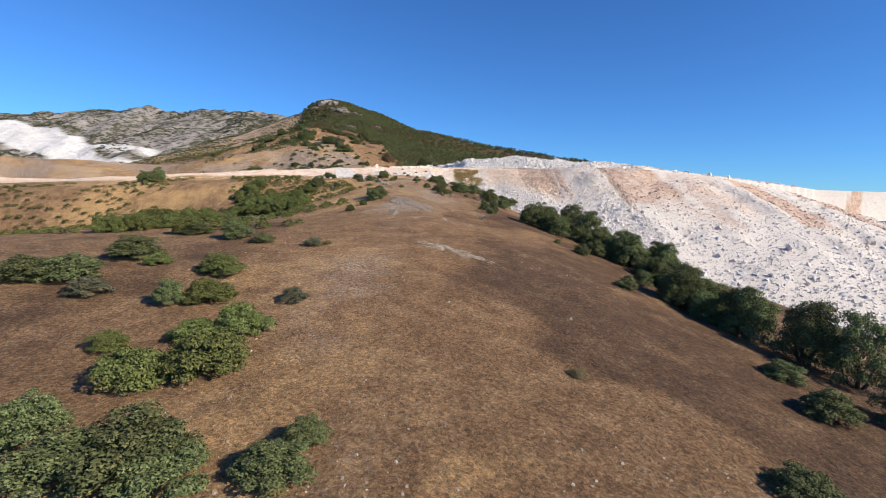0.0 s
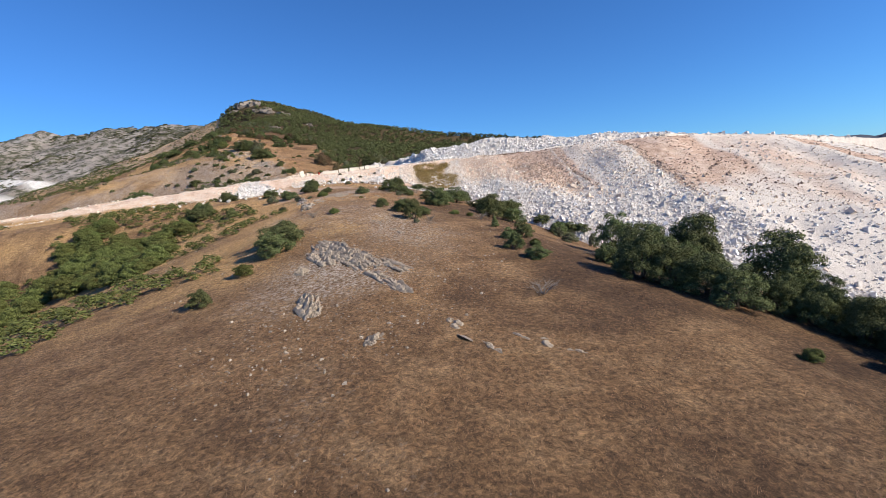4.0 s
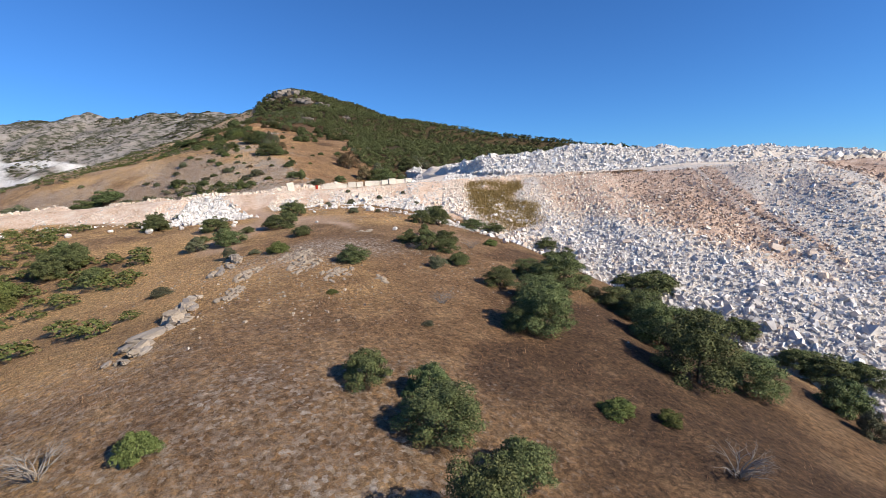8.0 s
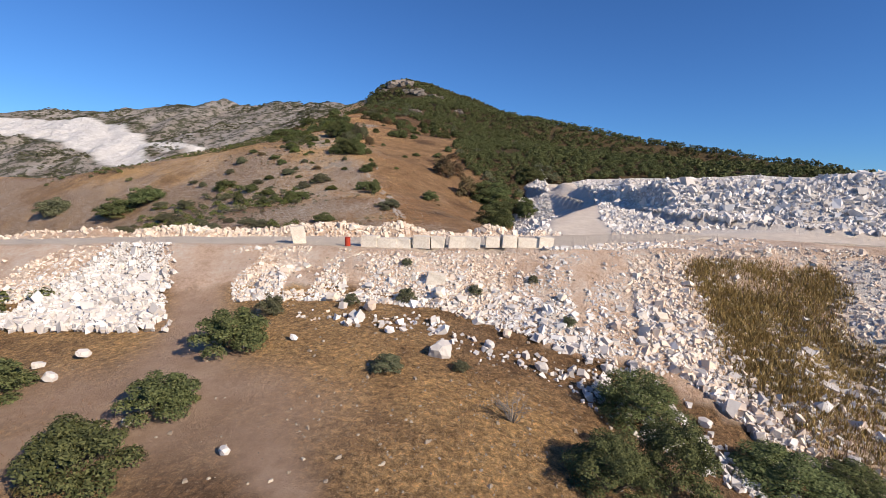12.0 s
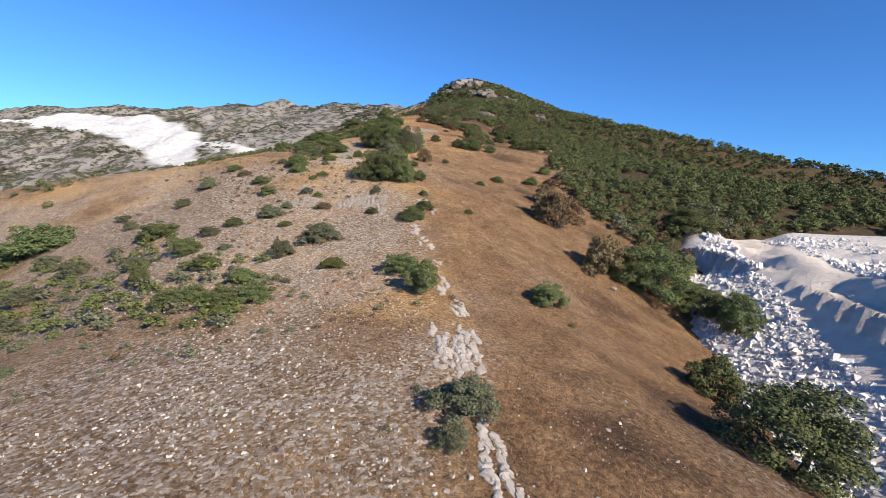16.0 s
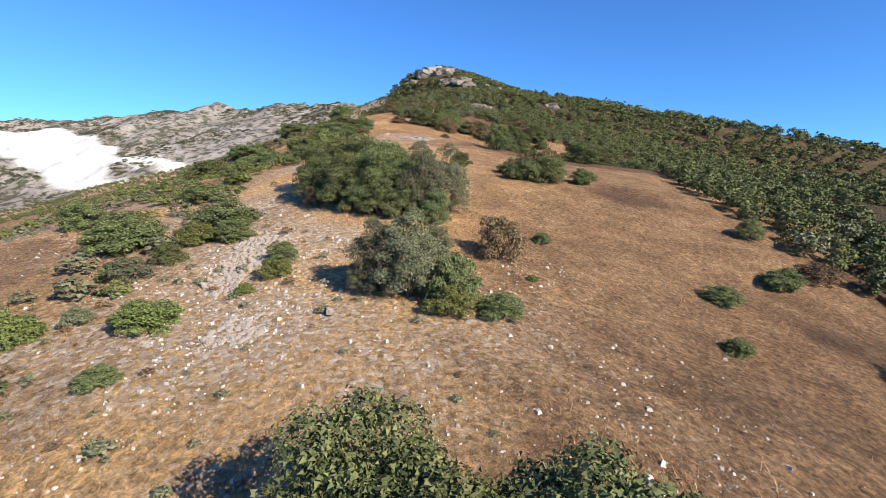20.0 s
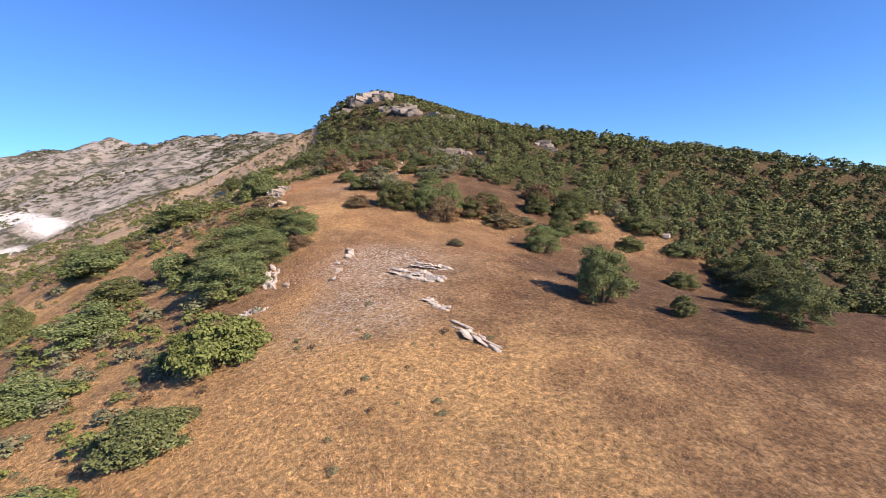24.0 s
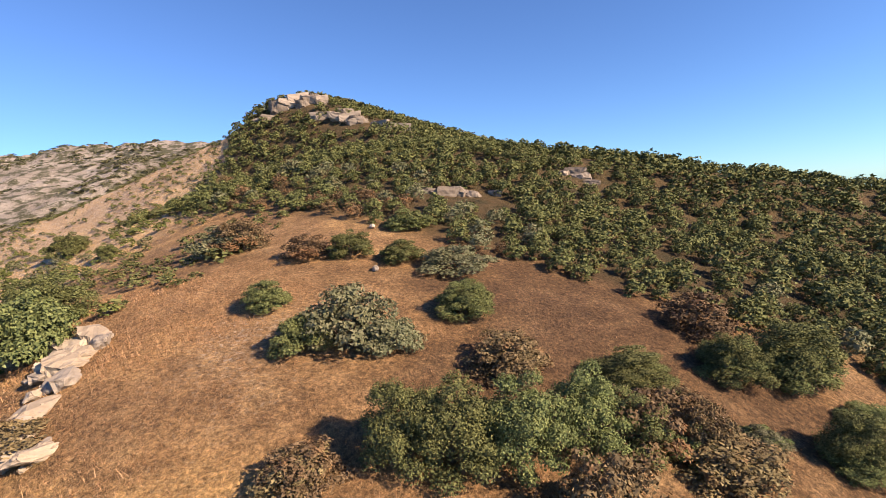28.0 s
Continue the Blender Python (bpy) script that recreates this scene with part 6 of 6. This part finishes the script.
def build_woods():
    rng = np.random.default_rng(61)
    n = 36000
    y = rng.uniform(275, 900, n)
    x = wood_edge(y) + 8 + rng.uniform(0, 1, n) ** 1.25 * np.interp(y, [275, 400, 560, 900], [220, 330, 420, 420])
    x = np.where(y > 560, rng.uniform(-235, 330, n), x)
    inside = (x > wood_edge(y) + 6 * grain(x, y, 22, 71) + 4) & ~((x < 190) & (y < 400) & (np.maximum(heap_at(x, y), tier_at(x, y)) > ground(x, y) - 0.5))
    crag_gap = ((np.hypot((x + 168) / 17, (y - 688) / 9) > 1) & (np.hypot((x + 136) / 22, (y - 660) / 9) > 1) & (np.hypot((x + 88) / 7, (y - 631) / 7) > 1) & (np.hypot((x + 102) / 9, (y - 527) / 6) > 1) & (np.hypot((x + 77) / 6, (y - 543) / 6) > 1))
    hole = grain(x, y, 26, 77) + 0.6 * grain(x, y, 9, 78) > np.interp(y, [440, 500, 600], [0.95, 1.3, 1.6]) + 0.5 * smooth(30, 60, x - wood_edge(y))
    keep = inside & crag_gap & ~hole
    x, y = x[keep], y[keep]
    size = rng.uniform(3.0, 6.2, len(x)) * np.where(y > 600, 1.15, 1.0) * np.where((y < 545) & (x < wood_edge(y) + 40), 0.8, 1.0)
    k = thin(x, y, size)
    x, y, size = x[k], y[k], size[k]
    near = (y < 600) & (x < wood_edge(y) + 110)
    tint = rng.uniform(0, 1, len(x)) + 0.35 * grain(x, y, 40, 79)
    dry = near & (tint >= 0.90) & (y < 570) & (x < wood_edge(y) + 30)
    a, b = near & ((tint < 0.80) | (x > wood_edge(y) + 45)), near & (tint >= 0.80) & ~dry & (x <= wood_edge(y) + 45)
    wood("oak_wood", x[a], y[a], size[a], M_LEAF, 7, 620, 0.050, "dense dark green oak scrub wood on the hillside", "wood")
    wood("grey_oak_wood", x[b], y[b], size[b], M_LEAF_G, 8, 560, 0.050, "grey-green and dry oak scrub in the wood", "wood")
    wood("dry_oak_wood", x[dry], y[dry], size[dry] * 0.85, M_LEAF_D, 14, 520, 0.050, "half-dry brownish oak scrub in the wood", "wood")
    mid = ~near & (y < 690) & (x < wood_edge(y) + 230)
    wood("high_wood", x[mid], y[mid], size[mid] * 1.1, M_LEAF, 15, 170, 0.080, "dark green wood on the upper hillside", "wood")
    near = near | mid
    wood("far_wood", x[~near], y[~near], size[~near] * 1.1, M_LEAF, 9, 80, 0.115, "dark green wood covering the far hillside", "wood")
    # scrub on the west flank and in the valley
    n = 13000
    y = rng.uniform(265, 760, n)
    cx = spine(y)[0]
    x = cx - 14 - rng.uniform(0, 1, n) ** 1.1 * np.interp(y, [265, 330, 480, 760], [70, 120, 190, 260])
    dense = 0.45 * grain(x, y, 30, 83) + 0.35 * grain(x, y, 11, 84) + np.interp(y, [265, 340, 390, 430, 465, 540, 760], [-0.1, 0.0, 0.32, 0.28, 0.02, 0.25, 0.4]) - 0.25 * np.exp(-((cx - 26 - x) / 10) ** 2)
    keep = dense > 0.12
    x, y = x[keep], y[keep]
    size = rng.uniform(0.9, 3.6, len(x)) * np.where(y > 430, 1.2, 0.9)
    k = thin(x, y, size, 0.8)
    x, y, size = x[k], y[k], size[k]
    tint = rng.uniform(0, 1, len(x))
    wood("hill_scrub", x[tint < 0.6], y[tint < 0.6], size[tint < 0.6], M_LEAF_B, 11, 190, 0.075, "low green scrub dotted over the grassy flank", "scrub", 0.6)
    wood("grey_scrub", x[tint >= 0.6], y[tint >= 0.6], size[tint >= 0.6], M_LEAF_G, 12, 190, 0.075, "low grey-green scrub dotted over the grassy flank", "scrub", 0.6)
    # small tufts dotted over the stony slope
    y = rng.uniform(262, 432, 2600)
    cx = spine(y)[0]
    x = cx + rng.normal(-20, 17, len(y))
    keep = (x < cx + 12) & (0.6 * grain(x, y, 16, 86) + 0.5 * grain(x, y, 5, 87) > -0.1 + 0.35 * smooth(-6, 8, x - cx) + 0.3 * smooth(345, 365, y) * smooth(-16, -6, x - cx)) & (heap_at(x, y) < ground(x, y) - 0.3)
    x, y = x[keep], y[keep]
    size = rng.lognormal(-0.35, 0.35, len(x)).clip(0.35, 1.5)
    k = thin(x, y, size, 1.4)
    x, y, size = x[k], y[k], size[k]
    tint = rng.uniform(0, 1, len(x))
    wood("grey_tufts", x[tint < 0.6], y[tint < 0.6], size[tint < 0.6], M_LEAF_G, 17, 170, 0.075, "small grey-green tufts among pale stones", "scrub", 0.55)
    wood("dry_tufts", x[tint >= 0.6], y[tint >= 0.6], size[tint >= 0.6], M_LEAF_D, 18, 150, 0.075, "small half-dry tufts among pale stones", "scrub", 0.55)
    # bushes on the far west flank of the hill
    y = rng.uniform(470, 800, 16000)
    cx = spine(y)[0]
    x = cx - 8 - rng.uniform(0, 300, len(y))
    keep = (0.5 * grain(x, y, 35, 89) + 0.4 * grain(x, y, 12, 90) > -0.15)
    x, y = x[keep], y[keep]
    size = rng.lognormal(0.45, 0.45, len(x)).clip(0.6, 4.0)
    k = thin(x, y, size, 0.8)
    wood("flank_scrub", x[k], y[k], size[k], M_LEAF, 16, 80, 0.11, "grey-green scrub on the hill's west flank", "scrub", 0.6)
    # valley south of the road, west side
    n = 9000
    y = rng.uniform(92, 236, n)
    x = rng.uniform(-200, -20, n)
    dense = 0.6 * grain(x, y, 26, 85) + 0.4 * grain(x, y, 9, 86) - 0.5 * smooth(-34, -15, x) + 0.15 * smooth(-60, -140, x)
    keep = (dense > -0.04) & (y < np.interp(x, ROAD[:, 0], ROAD[:, 1]) - 9)
    x, y = x[keep], y[keep]
    size = rng.uniform(1.6, 4.2, len(x))
    k = thin(x, y, size, 0.8)
    wood("valley_scrub", x[k], y[k], size[k], M_LEAF_B, 13, 240, 0.066, "low bright green juniper scrub carpeting the valley", "scrub", 0.5)


build_woods()


# ---- dry grass ----
def build_grass():
    rng = np.random.default_rng(91)
    n = 520000
    y = np.concatenate([rng.uniform(18, 240, n // 3), rng.uniform(262, 500, n - n // 3)])
    x = spine(y)[0] + rng.normal(0, 1, n) * np.where(y < 250, 15, 20) + np.where(y < 250, 0, 5)
    d = 0.5 * rough(x, y, 26, 3, 81) + 0.35 * grain(x, y, 3, 87) + np.interp(y, [18, 230, 300, 420, 500], [0.10, 0.10, 0.1, 0.25, 0.25]) - 0.5 * rough(x, y, 18, 3, 91) * (np.abs(x - spine(y)[0]) < 14) - 0.35 * smooth(4, 22, x - spine(y)[0]) * smooth(410, 430, y) - 0.22 * smooth(5, 18, x - spine(y)[0]) * smooth(258, 275, y) * (1 - smooth(392, 408, y)) - 0.42 * smooth(258, 275, y) * (1 - smooth(365, 405, y)) * (1 - smooth(-8, 8, x - spine(y)[0]))
    ys, yn = np.interp(x, ROAD[:, 0], ROAD[:, 1]), np.interp(x, ROAD[:, 0], ROAD[:, 2])
    keep = (d + rng.normal(0, 0.15, n) > 0.05) & ((y < ys - 14) | (y > yn + 6)) & (heap_at(x, y) < ground(x, y) - 0.2) & (tier_at(x, y) < ground(x, y) - 0.2) & (x < wood_edge(y) + 10) & ~((y < 242) & (y > 204) & (np.abs(x - track_x(y)) < 6))
    x, y = x[keep], y[keep]
    n = len(x)
    z = ground(x, y)
    tall = rng.lognormal(-2.25, 0.42, n).clip(0.04, 0.34) * (1 + 0.45 * grain(x, y, 7, 88)) * np.interp(y, [18, 250, 300, 500], [0.7, 0.8, 1.0, 1.3])
    v = []
    for _ in range(3):
        a = rng.uniform(0, 2 * math.pi, n)
        lean = rng.uniform(0.3, 1.3, n) * tall
        ox, oy = x + rng.normal(0, 0.2, n), y + rng.normal(0, 0.2, n)
        w = 0.005 + 0.035 * tall
        dx, dy = -np.sin(a) * w, np.cos(a) * w
        b0 = np.stack([ox - dx, oy - dy, z - 0.02], -1)
        b1 = np.stack([ox + dx, oy + dy, z - 0.02], -1)
        tip = np.stack([ox + np.cos(a) * lean, oy + np.sin(a) * lean, z + tall], -1)
        v.append(np.stack([b0, b1, tip], 1))
    v = np.concatenate(v).reshape(-1, 3)
    return tagged(new("dry_grass", mesh_of("dry_grass", v, np.arange(len(v)).reshape(-1, 3), M_STRAW)), "golden dry grass tufts on the hillside", "grass", kind="stuff")


build_grass()


def build_tufts():
    """Yellow-green grass on the overgrown end of the heap."""
    rng = np.random.default_rng(95)
    x, y = rng.uniform(0, 34, 90000), rng.uniform(214, 247, 90000)
    keep = grassy(x, y) * (0.75 + 0.5 * grain(x, y, 2.5, 97)) > rng.uniform(0.1, 0.9, len(x))
    x, y = x[keep], y[keep]
    z, n = np.maximum(heap_at(x, y), ground(x, y)), len(x)
    tall = rng.uniform(0.15, 0.5, n)
    v = []
    for _ in range(3):
        a, lean = rng.uniform(0, 2 * math.pi, n), rng.uniform(0.2, 0.9, n) * tall
        ox, oy, w = x + rng.normal(0, 0.12, n), y + rng.normal(0, 0.12, n), 0.01 + 0.06 * tall
        v.append(np.stack([np.stack([ox + np.sin(a) * w, oy - np.cos(a) * w, z - 0.05], -1), np.stack([ox - np.sin(a) * w, oy + np.cos(a) * w, z - 0.05], -1), np.stack([ox + np.cos(a) * lean, oy + np.sin(a) * lean, z + tall], -1)], 1))
    v = np.concatenate(v).reshape(-1, 3)
    tagged(new("heap_grass", mesh_of("heap_grass", v, np.arange(len(v)).reshape(-1, 3), M_TUFT)), "yellow-green grass growing over the end of the spoil heap", "grass", kind="stuff")


build_tufts()


# ---- the grey mountain and its quarry ----
def build_mountain():
    x, y = np.arange(-1900, -180, 6.0), np.arange(560, 1500, 6.0)
    gx, gy = np.meshgrid(x, y)
    gz = mountain(gx, gy) + 3.5 * rough(gx, gy, 34, 4, 51) + 2.0 * np.abs(rough(gx, gy, 14, 3, 55))
    me = mesh_of("mountain", np.stack([gx, gy, gz], -1).reshape(-1, 3), grid_faces(len(y), len(x)), M_MOUNTAIN, True)
    # stepped white quarry cut into the slope
    low = np.interp(gx, [-1020, -925, -764, -655, -573, -518, -450], [790, 808, 772, 745, 706, 688, 690]) + 5 * rough(gx, gy, 30, 3, 57)
    high = np.interp(gx, [-1020, -1000, -900, -760, -700, -596, -520, -470], [795, 850, 895, 880, 860, 803, 725, 700]) + 6 * rough(gx, gy, 25, 3, 58)
    q = smooth(-3, 3, gy - low) * smooth(-3, 3, high - gy)
    strip = smooth(-2, 3, gy - np.interp(gx, [-600, -520, -445], [778, 748, 722])) * smooth(-2, 3, np.interp(gx, [-600, -500, -445], [800, 770, 748]) - gy) * (gx > -610) * (gx < -440)
    q = np.maximum(q, strip)
    # benches of the cut
    gz = gz + q * 3.0 * np.abs(((gz / 11.0) % 1.0) - 0.5)
    me.vertices.foreach_set("co", np.stack([gx, gy, gz], -1).astype(np.float32).ravel())
    floats(me, "quarry", q)
    tagged(new("mountain", me), "bare grey limestone mountain with scattered scrub and a white quarry", "mountain", kind="structure")


def mountain_material():
    m, n, l, b = mat("grey_mountain", 0.95)
    p = where_node(n)
    big = noise_node(n, l, 0.018, 8, 0.68, p, 0.5)
    mid = noise_node(n, l, 0.10, 9, 0.72, p)
    pale = ramp(n, l, big, [(0.3, (0.18, 0.15, 0.125)), (0.5, (0.32, 0.275, 0.235)), (0.7, (0.46, 0.415, 0.37))])
    scrub = step(n, l, calc(n, l, "ADD", calc(n, l, "MULTIPLY", mid, 0.8), calc(n, l, "MULTIPLY", big, -0.25)), 0.245, 0.325)
    col = mixed(n, l, scrub, pale, (0.085, 0.085, 0.052))
    white = ramp(n, l, mid, [(0.3, (0.62, 0.58, 0.53)), (0.7, (0.84, 0.81, 0.77))])
    col = mixed(n, l, attribute(n, "quarry"), col, white)
    l.new(col, b.inputs["Base Color"])
    bump(n, l, b, mid, 1.0, 6.0)
    return m


M_MOUNTAIN = mountain_material()
build_mountain()


def mountain_scrub():
    """Dark bushes dotted over the bare mountain."""
    rng = np.random.default_rng(66)
    x, y = rng.uniform(-1150, -300, 16000), rng.uniform(600, 1000, 16000)
    z = mountain(x, y)
    keep = (z > land(x, y) + 2) & (grain(x, y, 45, 67) + 0.7 * grain(x, y, 14, 68) > 0.1) & ~((x > -1020) & (x < -450) & (y > np.interp(x, [-925, -764, -655, -573, -518], [808, 772, 745, 706, 688])) & (y < np.interp(x, [-900, -760, -700, -596, -520], [895, 880, 860, 803, 725])))
    x, y = x[keep], y[keep]
    z = mountain(x, y) + 3.5 * rough(x, y, 34, 4, 51) + 2.0 * np.abs(rough(x, y, 14, 3, 55))
    size = rng.uniform(1.5, 5.5, len(x))
    v, _ = leaf_cloud(68, lobes(68, 5, 0.7), 26, 0.22)
    a = rng.uniform(0, 6.28, len(x))[:, None]
    q = np.stack([(v[:, 0] * np.cos(a) - v[:, 1] * np.sin(a)) * size[:, None] * 1.3 + x[:, None], (v[:, 0] * np.sin(a) + v[:, 1] * np.cos(a)) * size[:, None] * 1.3 + y[:, None], v[:, 2] * size[:, None] * 0.6 + z[:, None] - 0.3], -1).reshape(-1, 3)
    tagged(new("mountain_scrub", mesh_of("mountain_scrub", q, np.arange(len(q)).reshape(-1, 3), M_LEAF_G)), "dark scrub dotted over the bare mountain", "scrub", kind="stuff")


mountain_scrub()


def build_far_range():
    """Hills on the eastern horizon, with the blue of distant haze put into their colour."""
    a = np.radians(np.arange(2, 100, 0.5))
    rows = []
    for k, r in enumerate((1900, 2100, 2500)):
        h = (0, 1, 0.4)[k] * (40 + 50 * grain(np.degrees(a), a * 0, 9, 61) + 26 * grain(np.degrees(a), a * 0, 3.1, 62) + 12 * grain(np.degrees(a), a * 0, 1.2, 63)) - (120 if k != 1 else 0)
        rows.append(np.stack([np.sin(a) * r, np.cos(a) * r + 200, h], -1))
    v = np.stack(rows)
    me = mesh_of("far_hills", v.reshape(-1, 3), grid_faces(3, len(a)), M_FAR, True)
    tagged(new("far_hills", me), "far hills on the horizon, coloured blue for haze", "hills", kind="structure")


# dark blue base colour stands in for the haze over the hills
M_FAR = plain_material("haze_coloured_hills", (0.06, 0.075, 0.105), (0.085, 0.10, 0.13), 0.01, 1.0, 0.0, 1.0)
build_far_range()
single_stones()
